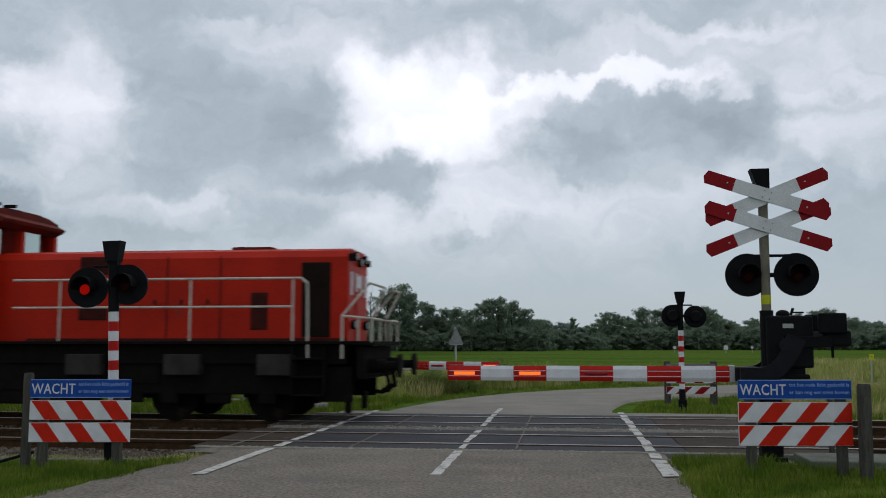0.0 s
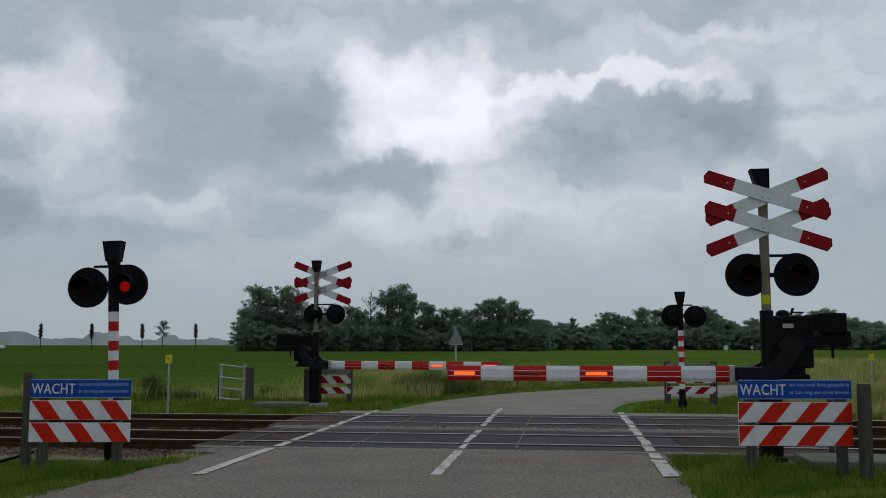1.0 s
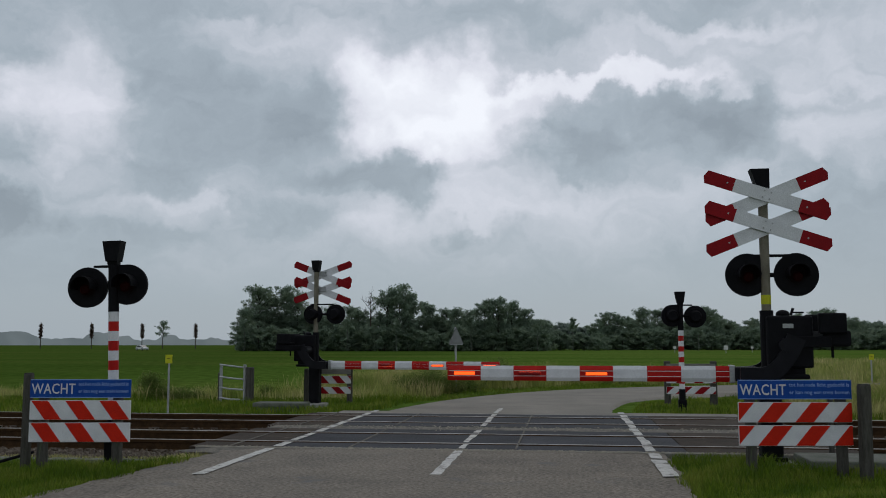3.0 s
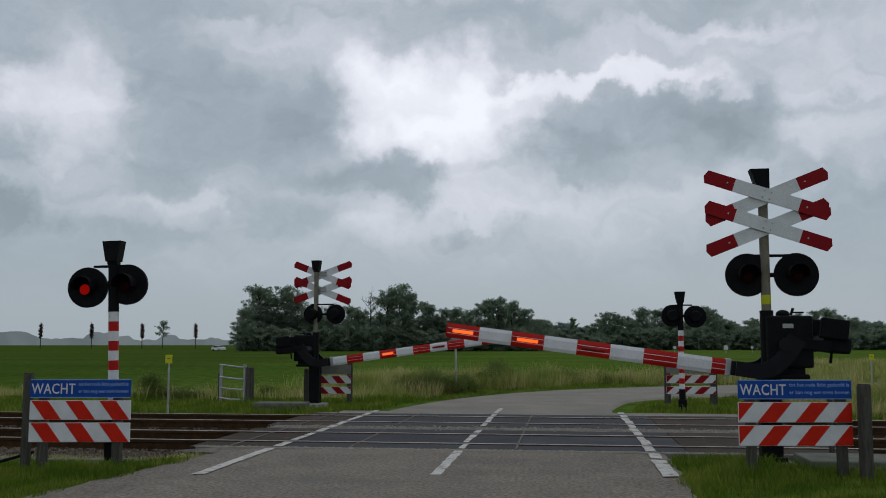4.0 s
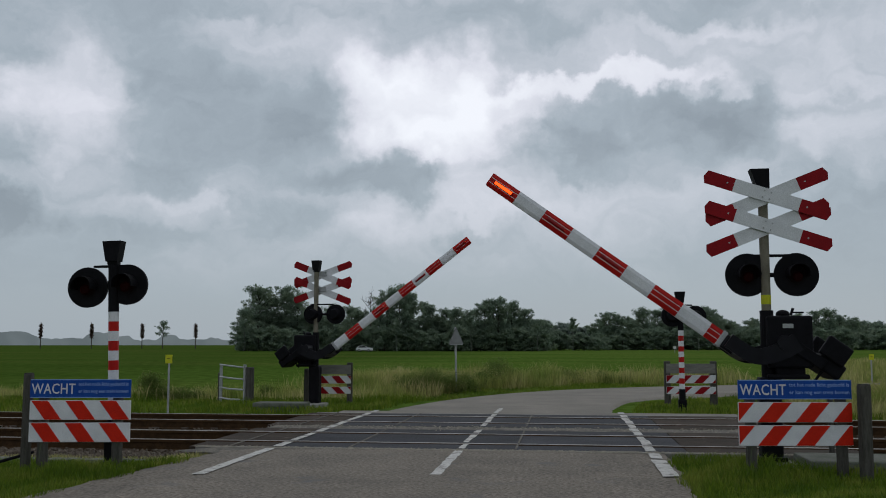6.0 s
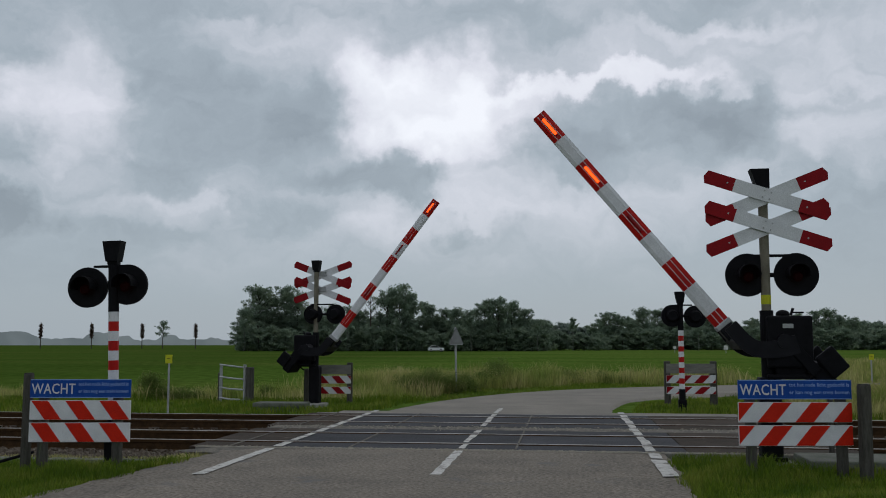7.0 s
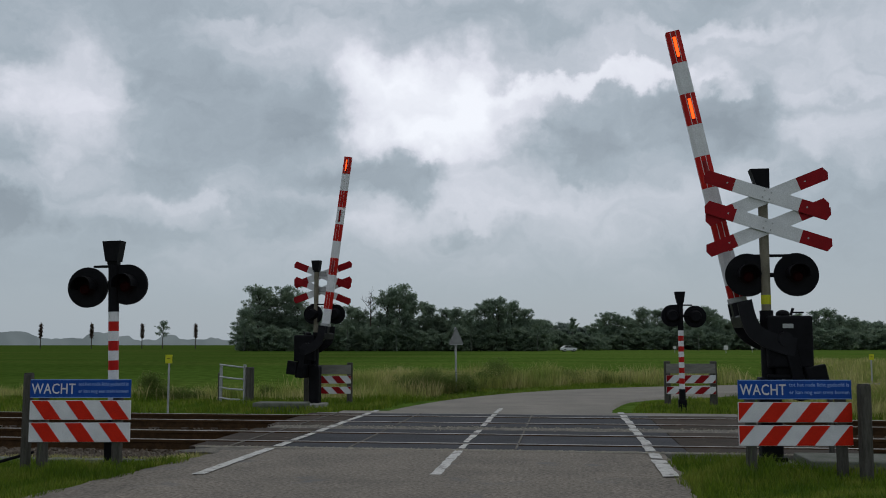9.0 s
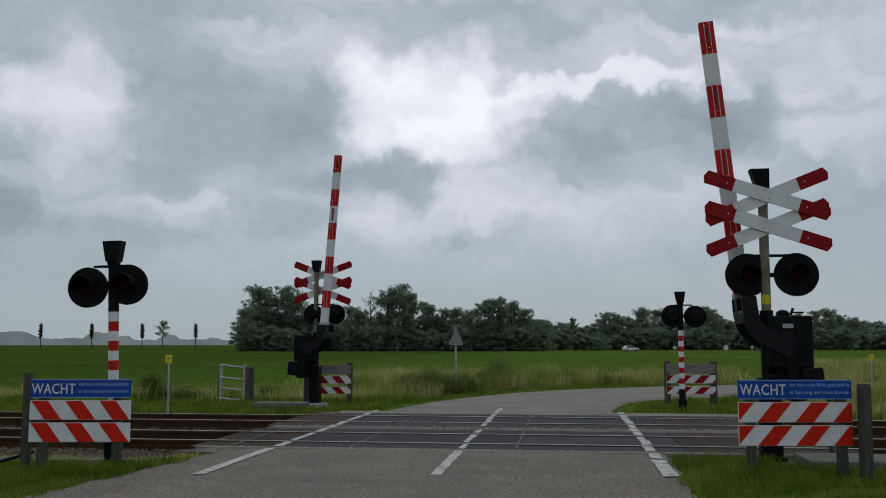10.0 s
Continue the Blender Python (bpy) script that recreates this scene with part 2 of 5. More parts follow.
BARK = mat("tree_bark", (0.085, 0.075, 0.058), (0.05, 0.045, 0.036), 3, 0.95, bump=0.6, grain=12)
# green lifted and blued, so the wood's haze is in the leaf colour
LEAF = leafy("tree_leaves", (0.165, 0.222, 0.165), (0.195, 0.258, 0.18), (0.235, 0.292, 0.19), 0.3, 0.66, 0.12)
LEAF_RUSTY = leafy("rusty_poplar_leaves", (0.085, 0.062, 0.052), (0.11, 0.075, 0.06), (0.13, 0.095, 0.075), 0.4, 0.4)
BARK_PALE = mat("pale_stem_bark", (0.15, 0.16, 0.135), (0.10, 0.11, 0.09), 3, 0.95, bump=0.4, grain=12)
# paler, bluer copy of the leaf green: distance haze put into the colour
LEAF_HAZED = leafy("haze_paled_leaves", (0.19, 0.24, 0.215), (0.22, 0.27, 0.23), (0.25, 0.30, 0.245), 0.35, 0.66, 0.1)
GRASS = leafy("verge_grass", (0.068, 0.122, 0.006), (0.112, 0.172, 0.012), (0.205, 0.232, 0.036), 1.8)
TALL = leafy("tall_ditch_grass", (0.165, 0.225, 0.045), (0.31, 0.32, 0.095), (0.46, 0.40, 0.19), 0.5, 0.55)
SCRUB = leafy("ditch_scrub", (0.095, 0.14, 0.03), (0.13, 0.18, 0.042), (0.19, 0.20, 0.065), 0.9, 0.5)
CAR_WHITE = mat("white_car_paint", (0.75, 0.76, 0.77), (0.68, 0.69, 0.70), 3, 0.3, bump=0)
TYRE = mat("tyre_rubber", (0.02, 0.02, 0.02), None, 5, 0.85)
HOUSE = mat("pale_render", (0.70, 0.69, 0.66), (0.58, 0.57, 0.54), 1, 0.8)


def make_ground_material():
    m = bpy.data.materials.new("meadow")
    m.use_nodes = True
    nt = m.node_tree
    N, L = nt.nodes.new, nt.links.new
    bsdf = nt.nodes["Principled BSDF"]
    bsdf.inputs["Roughness"].default_value, bsdf.inputs["Specular IOR Level"].default_value = 1.0, 0.0
    tc = N("ShaderNodeTexCoord")

    def noise_at(s, stretch, detail=6.0):
        mp, n = N("ShaderNodeMapping"), N("ShaderNodeTexNoise")
        mp.inputs["Scale"].default_value = stretch
        n.inputs["Scale"].default_value, n.inputs["Detail"].default_value = s, detail
        L(tc.outputs["Object"], mp.inputs[0])
        L(mp.outputs[0], n.inputs["Vector"])
        return n.outputs["Fac"]

    def ramp(fac, stops):
        r = N("ShaderNodeValToRGB")
        e = r.color_ramp.elements
        e[0].position, e[0].color = stops[0][0], (*stops[0][1], 1)
        e[1].position, e[1].color = stops[-1][0], (*stops[-1][1], 1)
        for p, c in stops[1:-1]:
            e.new(p).color = (*c, 1)
        L(fac, r.inputs[0])
        return r.outputs[0]

    big = ramp(noise_at(0.05, (0.25, 1, 1)), [(0.3, (0.062, 0.118, 0.019)), (0.5, (0.082, 0.138, 0.025)), (0.7, (0.116, 0.146, 0.035))])
    fine = ramp(noise_at(2.2, (1, 0.5, 1), 8), [(0.3, (0.55, 0.58, 0.5)), (0.7, (1.1, 1.1, 1.05))])
    mx = N("ShaderNodeMix")
    mx.data_type, mx.blend_type = "RGBA", "MULTIPLY"
    mx.inputs[0].default_value = 1.0
    L(big, mx.inputs[6])
    L(fine, mx.inputs[7])
    # lens falloff painted in: ground colour darkens past the gate, away from the road
    sep, edge = N("ShaderNodeSeparateXYZ"), N("ShaderNodeMapRange")
    L(tc.outputs["Object"], sep.inputs[0])
    L(sep.outputs[0], edge.inputs[0])
    for k, x in enumerate((-30.0, -9.0, 0.72, 1.0)):
        edge.inputs[k + 1].default_value = x
    falloff = N("ShaderNodeMix")
    falloff.data_type, falloff.blend_type = "RGBA", "MULTIPLY"
    falloff.inputs[0].default_value = 1.0
    L(mx.outputs[2], falloff.inputs[6])
    L(edge.outputs[0], falloff.inputs[7])
    L(falloff.outputs[2], bsdf.inputs["Base Color"])
    bp = N("ShaderNodeBump")
    bp.inputs["Strength"].default_value, bp.inputs["Distance"].default_value = 0.8, 0.06
    L(noise_at(9, (1, 1, 1)), bp.inputs["Height"])
    L(bp.outputs[0], bsdf.inputs["Normal"])
    return m


MEADOW = make_ground_material()


# ---- mesh helpers ----
class B:
    """A bmesh that grows by boxes, tubes and extruded outlines."""

    def __init__(self):
        self.bm = bmesh.new()

    def box(self, c, size, bevel=0.0, m=None):
        got = bmesh.ops.create_cube(self.bm, size=1.0)
        vs = got["verts"]
        bmesh.ops.scale(self.bm, vec=size, verts=vs)
        if bevel:
            es = list({e for v in vs for e in v.link_edges})
            r = bmesh.ops.bevel(self.bm, geom=es, offset=bevel, segments=2, affect="EDGES", profile=0.5)
            vs = list({v for f in r["faces"] for v in f.verts} | {v for v in vs if v.is_valid})
        if m is not None:
            bmesh.ops.transform(self.bm, matrix=m, verts=vs)
        bmesh.ops.translate(self.bm, vec=c, verts=vs)
        return self

    def tube(self, p0, p1, r0, r1=None, seg=12, flat=1.0):
        p0, p1 = Vector(p0), Vector(p1)
        d = p1 - p0
        got = bmesh.ops.create_cone(self.bm, cap_ends=True, segments=seg, radius1=r0, radius2=r0 if r1 is None else r1, depth=d.length)
        if flat != 1.0:
            bmesh.ops.scale(self.bm, vec=(1, flat, 1), verts=got["verts"])
        m = Matrix.Translation((p0 + p1) / 2) @ d.to_track_quat("Z", "Y").to_matrix().to_4x4()
        bmesh.ops.transform(self.bm, matrix=m, verts=got["verts"])
        return self

    def path(self, pts, r, seg=8):
        for a, b in zip(pts, pts[1:]):
            self.tube(a, b, r, seg=seg)
        for p in pts[1:-1]:
            self.ball(p, (r, r, r), 6)
        return self

    def ball(self, c, size, seg=12):
        got = bmesh.ops.create_uvsphere(self.bm, u_segments=seg, v_segments=max(seg // 2, 4), radius=1.0)
        bmesh.ops.scale(self.bm, vec=size, verts=got["verts"])
        bmesh.ops.translate(self.bm, vec=c, verts=got["verts"])
        return self

    def plate(self, outline, y0, y1, m=None):
        """An outline in x and z, given depth from y0 to y1."""
        a = [self.bm.verts.new((x, y0, z)) for x, z in outline]
        b = [self.bm.verts.new((x, y1, z)) for x, z in outline]
        n = len(a)
        self.bm.faces.new(a)
        self.bm.faces.new(b[::-1])
        for i in range(n):
            j = (i + 1) % n
            self.bm.faces.new((a[j], a[i], b[i], b[j]))
        if m is not None:
            bmesh.ops.transform(self.bm, matrix=m, verts=a + b)
        return self

    def mesh(self, name, material):
        bmesh.ops.recalc_face_normals(self.bm, faces=self.bm.faces)
        me = bpy.data.meshes.new(name)
        self.bm.to_mesh(me)
        self.bm.free()
        me.materials.append(material)
        return me




def part(name, b, material, parent, label="", at=None):
    me = b if isinstance(b, bpy.types.Mesh) else b.mesh(name, material)
    ob = new(name, me)
    ob.parent = parent
    if at is not None:
        ob.matrix_basis = at
    if label:
        tagged(ob, label)
    return ob


def thing(name, m, label, category, group="", kind=""):
    ob = new(name)
    ob.empty_display_size = 0.2
    ob.matrix_basis = m
    return tagged(ob, label, category, group, kind)


def raw(name, verts, faces, material, kind="", label="", category="", m=None):
    me = bpy.data.meshes.new(name)
    me.from_pydata(verts, [], faces)
    me.materials.append(material)
    me.update()
    ob = new(name, me)
    if m is not None:
        ob.matrix_basis = m
    return tagged(ob, label, category, "", kind)


def lettering(text, size, extrude=0.001, spacing=1.0):
    """The built-in font as a mesh, standing in x and z, its left foot at the origin."""
    cu = bpy.data.curves.new("lettering", "FONT")
    cu.body, cu.size, cu.extrude, cu.space_character, cu.resolution_u, cu.offset = text, size, extrude, spacing, 3, size * 0.008
    ob = new("lettering", cu)
    bpy.context.view_layer.update()
    me = bpy.data.meshes.new_from_object(ob.evaluated_get(bpy.context.evaluated_depsgraph_get()))
    bpy.data.objects.remove(ob)
    me.transform(pose(0, 0, 0, 90, 0, 0))
    return me


# ---- ground, road, tracks ----
GRIT = mat("pale_grit", (0.38, 0.35, 0.28), (0.22, 0.20, 0.16), 9, 0.95)
RAIL_V = (14.21, 15.69, 17.90, 19.39)
ROAD_L, ROAD_R = -4.75, 1.36
EDGE_NEAR, EDGE_FAR = 13.38, 20.28


def ease(x, a, b):
    t = min(max((x - a) / (b - a), 0), 1)
    return t * t * (3 - 2 * t)


def ground_z(u, v):
    trench = ease(v, 12.6, 13.9) * (1 - ease(v, 20.0, 21.2))
    off = max(ease(-u, 5.0, 6.0), ease(u, 1.9, 3.6), trench)
    ditch = ease(v, 25.5, 28.0) * (1 - ease(v, 30, 33)) * ease(-u, 0, 2) * 0.25
    rough = 0.03 * noise.noise(Vector((u * 0.6, v * 0.6, 0.0)))
    far = ease(v, 60, 200) * 0.5
    return -0.05 - 0.30 * trench - 0.05 * off - ditch + rough * (1 - far) - far


def make_ground():
    near = np.arange(-24, 24.1, 0.6)
    out = np.array([28, 34, 42, 55, 75, 110, 160, 240, 400, 800, 1600, 3600.0])
    us = np.concatenate([-out[::-1], near, out])
    vs = np.concatenate([-out[::-1], np.arange(-24, 48.1, 0.6), out[3:]])
    verts = [(u, v, ground_z(u, v)) for v in vs for u in us]
    w = len(us)
    faces = [(j * w + i, j * w + i + 1, (j + 1) * w + i + 1, (j + 1) * w + i) for j in range(len(vs) - 1) for i in range(w - 1)]
    raw("ground", verts, faces, MEADOW, "structure", "flat green meadow and rough grass verge", "ground", CROSS)


def curve_through(pts, n=10):
    out = []
    p = [2 * Vector(pts[0]) - Vector(pts[1])] + [Vector(q) for q in pts] + [2 * Vector(pts[-1]) - Vector(pts[-2])]
    for i in range(1, len(p) - 2):
        for k in range(n):
            t = k / n
            a, b, c, d = p[i - 1], p[i], p[i + 1], p[i + 2]
            out.append(0.5 * (2 * b + (c - a) * t + (2 * a - 5 * b + 4 * c - d) * t * t + (3 * b - 3 * c + d - a) * t ** 3))
    out.append(p[-2])
    return out


def make_roads():
    # near approach, straight; ragged edges against the verge
    rnd = random.Random(4)
    vs = np.concatenate([np.arange(-60, 4, 4.0), np.arange(4, EDGE_NEAR, 0.25), [EDGE_NEAR]])
    verts, faces = [], []
    for v in vs:
        widen = -min(0.12 * max(0, 12.8 - v), 0.45)
        cols = (ROAD_L - 0.1 + widen + rnd.uniform(-0.05, 0.05), -3.2, -1.5, 0.0, ROAD_R - 0.05 * max(0, 12 - v) + rnd.uniform(-0.04, 0.04))
        for k, u in enumerate(cols):
            verts.append((u, v, 0.0 if 0 < k < 4 else -0.012))
    for j in range(len(vs) - 1):
        for i in range(4):
            a = j * 5 + i
            faces.append((a, a + 1, a + 6, a + 5))
    near = raw("road_near", verts, faces, ASPHALT, "structure", "worn grey asphalt approach road with faded lines", "road", CROSS)
    # far road bends away to the side
    line = curve_through([(1.15, 20.6), (1.55, 22.4), (2.45, 25.0), (3.95, 27.6), (6.4, 29.9), (11, 32.2), (22, 35.2), (45, 39), (90, 45)])
    verts, faces = [], []
    for i, p in enumerate(line):
        d = (line[min(i + 1, len(line) - 1)] - line[max(i - 1, 0)]).normalized()
        nrm = Vector((-d.y, d.x))
        hw = 2.75 - 0.35 * min(i / 25, 1)
        for s in (1, 0.9, -0.9, -1):
            q = p + nrm * (hw * s + (rnd.uniform(-0.06, 0.06) if abs(s) == 1 else 0))
            verts.append((q.x, q.y, -0.004 if abs(s) < 1 else -0.13))
        if i:
            for k in range(3):
                a = (i - 1) * 4 + k
                faces.append((a, a + 4, a + 5, a + 1))
    raw("road_far", verts, faces, ASPHALT_FAR, "structure", "pale asphalt country road bending away past the tracks", "road")
    # concrete kerb beams along the crossing panels and a dirt strip between the tracks
    for v, d in ((EDGE_NEAR + 0.05, 0.10), (EDGE_FAR - 0.05, 0.10)):
        tagged(new("kerb_beam", B().box((-0.7, v, -0.07), (9.4, d, 0.145), 0.01).mesh("kerb_beam", CONCRETE)),
               "concrete edge beam of the crossing deck", "kerb", "deck edge beams", "structure").matrix_basis = CROSS
    tagged(new("infill_strip", B().box((-0.7, 16.80, -0.06), (9.3, 0.62, 0.11), 0.01).mesh("infill_strip", DIRT)),
           "gritty pale infill between the two tracks", "paving", "", "structure").matrix_basis = CROSS
    for n, u, v in (("deck_apron", -0.7, 20.62),):
        tagged(new(n, B().box((u, v, -0.06), (8.6, 0.66, 0.11), 0.01).mesh(n, ASPHALT_FAR)),
               "patched asphalt beside the far track", "paving", "", "structure").matrix_basis = CROSS


def make_panels():
    deck = thing("crossing_deck", CROSS, "dark rubber panels of the level crossing deck", "paving", "", "structure")
    rows = ((13.44, 14.13), (14.30, 15.59), (15.77, 16.48), (17.12, 17.82), (17.99, 19.29), (19.47, 20.22))
    # the two outer panels of a row are browned by rust and soil
    spans = ((-5.52, -4.34, RUBBER_BROWN), (-4.33, -3.13, RUBBER), (-3.12, -0.73, RUBBER), (-0.72, 1.67, RUBBER), (1.68, 4.07, RUBBER_BROWN))
    for a, b in rows:
        for k, (u0, u1, stuff) in enumerate(spans):
            me = B().box((0, 0, -0.07), (u1 - u0, b - a, 0.132), 0.012).mesh("panel", stuff)
            part("panel", me, stuff, deck, "rust-browned rubber panel" if stuff is RUBBER_BROWN else "", at=pose((u0 + u1) / 2, (a + b) / 2, 0.002 * ((k * 7) % 3)))


def make_tracks():
    rail = [(-0.07, -0.172), (0.07, -0.172), (0.07, -0.16), (0.012, -0.14), (0.010, -0.045), (0.035, -0.036), (0.035, -0.001), (0.028, 0.006),
            (-0.028, 0.006), (-0.035, -0.001), (-0.035, -0.036), (-0.010, -0.045), (-0.012, -0.14), (-0.07, -0.16)]
    turn = Matrix(((0, 1, 0, 0), (1, 0, 0, 0), (0, 0, 1, 0), (0, 0, 0, 1)))
    for k in range(2):
        tr = thing("railway_track", CROSS, "rusty steel railway track on worn sleepers and ballast", "railway track", "double track", "structure")
        mid = (RAIL_V[2 * k] + RAIL_V[2 * k + 1]) / 2
        for v in RAIL_V[2 * k:2 * k + 2]:
            r = part("rail", B().plate(rail, -320, 200, turn), RUST, tr, at=pose(0, v, 0))
            part("rail_head", B().box((-60, 0, 0.008), (520, 0.05, 0.006)), RAIL_TOP, r, "worn bright running surface")
        sl = B().box((0, 0, 0), (0.26, 2.5, 0.14), 0.015)
        for s in (-0.75, 0.75):
            sl.box((0.0, s - 0.11, 0.085), (0.13, 0.07, 0.05), 0.008).box((0.0, s + 0.11, 0.085), (0.13, 0.07, 0.05), 0.008)
        me = sl.mesh("sleeper", SLEEPER)
        for i in range(130):
            u = -62 + i * 0.6
            if -5.3 < u < 3.9 or u > 16:
                continue
            part("sleeper", me, SLEEPER, tr, at=pose(u, mid, -0.245))
    # ballast: bed, then loose stones
    prof = [(11.7, -0.30), (12.1, -0.16), (12.8, -0.14), (13.35, -0.17), (13.9, -0.175), (16.0, -0.19), (16.8, -0.20), (17.6, -0.19), (19.7, -0.175), (20.2, -0.19), (20.75, -0.38)]
    us = np.concatenate([np.linspace(-330, -30, 6), np.arange(-29, 24, 0.5), np.linspace(26, 210, 6)])
    verts = [(u, v + 0.08 * noise.noise(Vector((u, v, 3))), z + 0.03 * noise.noise(Vector((u * 2, v * 2, 0)))) for u in us for v, z in prof]
    n = len(prof)
    faces = [(i * n + j, (i + 1) * n + j, (i + 1) * n + j + 1, i * n + j + 1) for i in range(len(us) - 1) for j in range(n - 1)]
    raw("ballast_bed", verts, faces, BALLAST, "structure", "dusty brown track ballast bed", "ballast", CROSS)
    rng = np.random.default_rng(5)
    octa = np.array([(1, 0, 0), (-1, 0, 0), (0, 1, 0), (0, -1, 0), (0, 0, 1), (0, 0, -1)], float)
    tri = [(0, 2, 4), (2, 1, 4), (1, 3, 4), (3, 0, 4), (2, 0, 5), (1, 2, 5), (3, 1, 5), (0, 3, 5)]
    verts, faces, got = [], [], 0
    while got < 11000:
        u = rng.uniform(-14, 12)
        v = rng.uniform(12.0, 20.7) if rng.random() < 0.45 else rng.uniform(11.9, 14.1)
        if -5.2 < u < 3.8 or min(abs(v - r) for r in RAIL_V) < 0.09:
            continue
        z = np.interp(v, [p[0] for p in prof], [p[1] for p in prof])
        s = rng.uniform(0.018, 0.045)
        p = octa * s * rng.uniform(0.7, 1.3, (6, 3)) @ np.array(Euler(rng.uniform(0, 6, 3)).to_matrix())
        k = len(verts)
        verts += (p + (u, v, z + s * 0.5)).tolist()
        faces += [(a + k, b + k, c + k) for a, b, c in tri]
        got += 1
    raw("ballast_stones", verts, faces, BALLAST, "stuff", "loose brown and grey ballast stones", "ballast", CROSS)


def make_lines():
    rnd = random.Random(9)

    def stripe(name, u, v0, v1, w, z=0.004):
        n = max(int((v1 - v0) / 0.12), 2)
        verts, faces = [], []
        for i in range(n + 1):
            v = v0 + (v1 - v0) * i / n
            for s in (-1, 1):
                verts.append((u + s * (w / 2 - rnd.uniform(0, 0.018)), v + (rnd.uniform(-0.03, 0.03) if i in (0, n) else 0), z))
        for i in range(n):
            faces.append((2 * i, 2 * i + 1, 2 * i + 3, 2 * i + 2))
        raw(name, verts, faces, PAINT_LINE, "structure", "worn white painted road line", "road marking", CROSS)

    stripe("edge_line", -4.22, 10.55, 13.33, 0.16)
    stripe("edge_line", 1.17, 11.05, 12.6, 0.20)
    stripe("edge_line", 1.17, 12.72, 13.33, 0.17)
    stripe("centre_line", -1.50, 10.85, 13.33, 0.14)
    for u, w in ((-4.20, 0.16), (1.17, 0.17), (-1.50, 0.13)):
        for a, b in ((13.5, 14.1), (14.35, 15.0), (15.05, 15.55), (15.8, 16.45), (16.55, 17.05), (17.15, 17.8), (18.02, 18.65), (18.7, 19.28), (19.5, 20.15), (20.4, 20.9)):
            if u == -1.50 and a in (16.55,):
                continue
            stripe("deck_line", u + rnd.uniform(-0.012, 0.012), a, b, w * rnd.uniform(0.8, 1), 0.0112)
    stripe("centre_line", -1.50, 21.0, 22.0, 0.12, 0.004)
    # grit packed into the joints of the deck
    for u in (-4.92, -3.12, -0.72):
        for a, b in ((13.46, 14.12), (14.32, 15.58), (15.78, 16.46), (17.14, 17.81), (18.0, 19.28), (19.48, 20.2)):
            tagged(new("joint_grit", B().box((u, (a + b) / 2, 0.004), (0.028, b - a, 0.012)).mesh("joint_grit", DIRT)), "pale grit in a deck joint", "grit", "deck joints", "structure").matrix_basis = CROSS
    rng = np.random.default_rng(17)
    verts, faces = [], []
    for _ in range(2600):
        u, v = rng.uniform(-5.4, 3.6), (13.37 + rng.normal() * 0.05 if rng.random() < 0.6 else 16.8 + rng.normal() * 0.2)
        s = rng.uniform(0.006, 0.018)
        k = len(verts)
        verts += [(u - s, v - s, 0.004), (u + s, v - s, 0.004), (u, v + s, 0.004), (u + s * 0.2, v, 0.006 + s * 0.8)]
        faces += [(k, k + 1, k + 3), (k + 1, k + 2, k + 3), (k + 2, k, k + 3)]
    raw("deck_grit", verts, faces, GRIT, "stuff", "loose pale grit along the deck edges", "grit", CROSS)


def make_dirt_patch():
    """Grit and soil trodden flat where the deck ends beside the road."""
    rnd = random.Random(23)
    verts, faces = [(-5.05, 13.24, 0.006)], []
    n = 26
    for i in range(n):
        a = 2 * math.pi * i / n
        r = rnd.uniform(0.75, 1.1)
        verts.append((-5.05 + 0.60 * r * math.cos(a), 13.24 + 0.24 * r * math.sin(a), -0.045 if math.cos(a) < 0.5 else -0.012))
    faces = [(0, 1 + i, 1 + (i + 1) % n) for i in range(n)]
    raw("dirt_patch", verts, faces, DIRT, "structure", "trodden pale grit where the deck meets the verge", "dirt", CROSS)


make_ground()
make_roads()
make_dirt_patch()
make_tracks()
make_lines()


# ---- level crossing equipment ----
SPIN = []  # two-faced lamps whose half turns stand in for flashing, keyed in motions()
ARMS = []


def signal_head(root, x, z, front, key, r=0.28):
    """A round black board with a hooded red lens; half turns of the two-faced lens imitate flashing."""
    s = front
    b = B().tube((x, -0.02 * s, z), (x, 0.035 * s, z), r, r * 0.98, 40)
    b.tube((x, 0.03 * s, z), (x, 0.20 * s, z), 0.15, 0.11, 20)
    board = part("backboard", b, BLACK, root, "round black signal backboard")
    turns = [radians(-15 + i * 19) for i in range(12)]
    rim = [(x + 0.125 * math.cos(a), z + 0.125 * math.sin(a)) for a in turns] + [(x + 0.134 * math.cos(a), z + 0.134 * math.sin(a)) for a in turns[::-1]]
    hood = B().plate(rim, -0.02 * s, -0.24 * s)
    part("hood", hood, BLACK, board)
    part("bezel", B().tube((x, -0.022 * s, z), (x, -0.03 * s, z), 0.12, 0.12, 24), BLACK, board)
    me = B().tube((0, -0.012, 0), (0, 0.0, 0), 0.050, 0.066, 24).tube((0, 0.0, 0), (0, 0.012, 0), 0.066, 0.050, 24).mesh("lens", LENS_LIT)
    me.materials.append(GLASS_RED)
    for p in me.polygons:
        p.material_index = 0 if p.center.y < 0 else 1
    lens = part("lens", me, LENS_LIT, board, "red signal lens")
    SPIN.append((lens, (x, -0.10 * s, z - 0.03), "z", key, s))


def cap(root, z, left=0.115, right=0.125):
    b = B().plate([(-0.075, z - 0.26), (0.075, z - 0.26), (right, z), (-left, z)], -0.09, 0.09)
    b.box((0, 0, z - 0.27), (0.13, 0.13, 0.06), 0.01)
    part("bell", b, BLACK, root, "black warning bell housing")


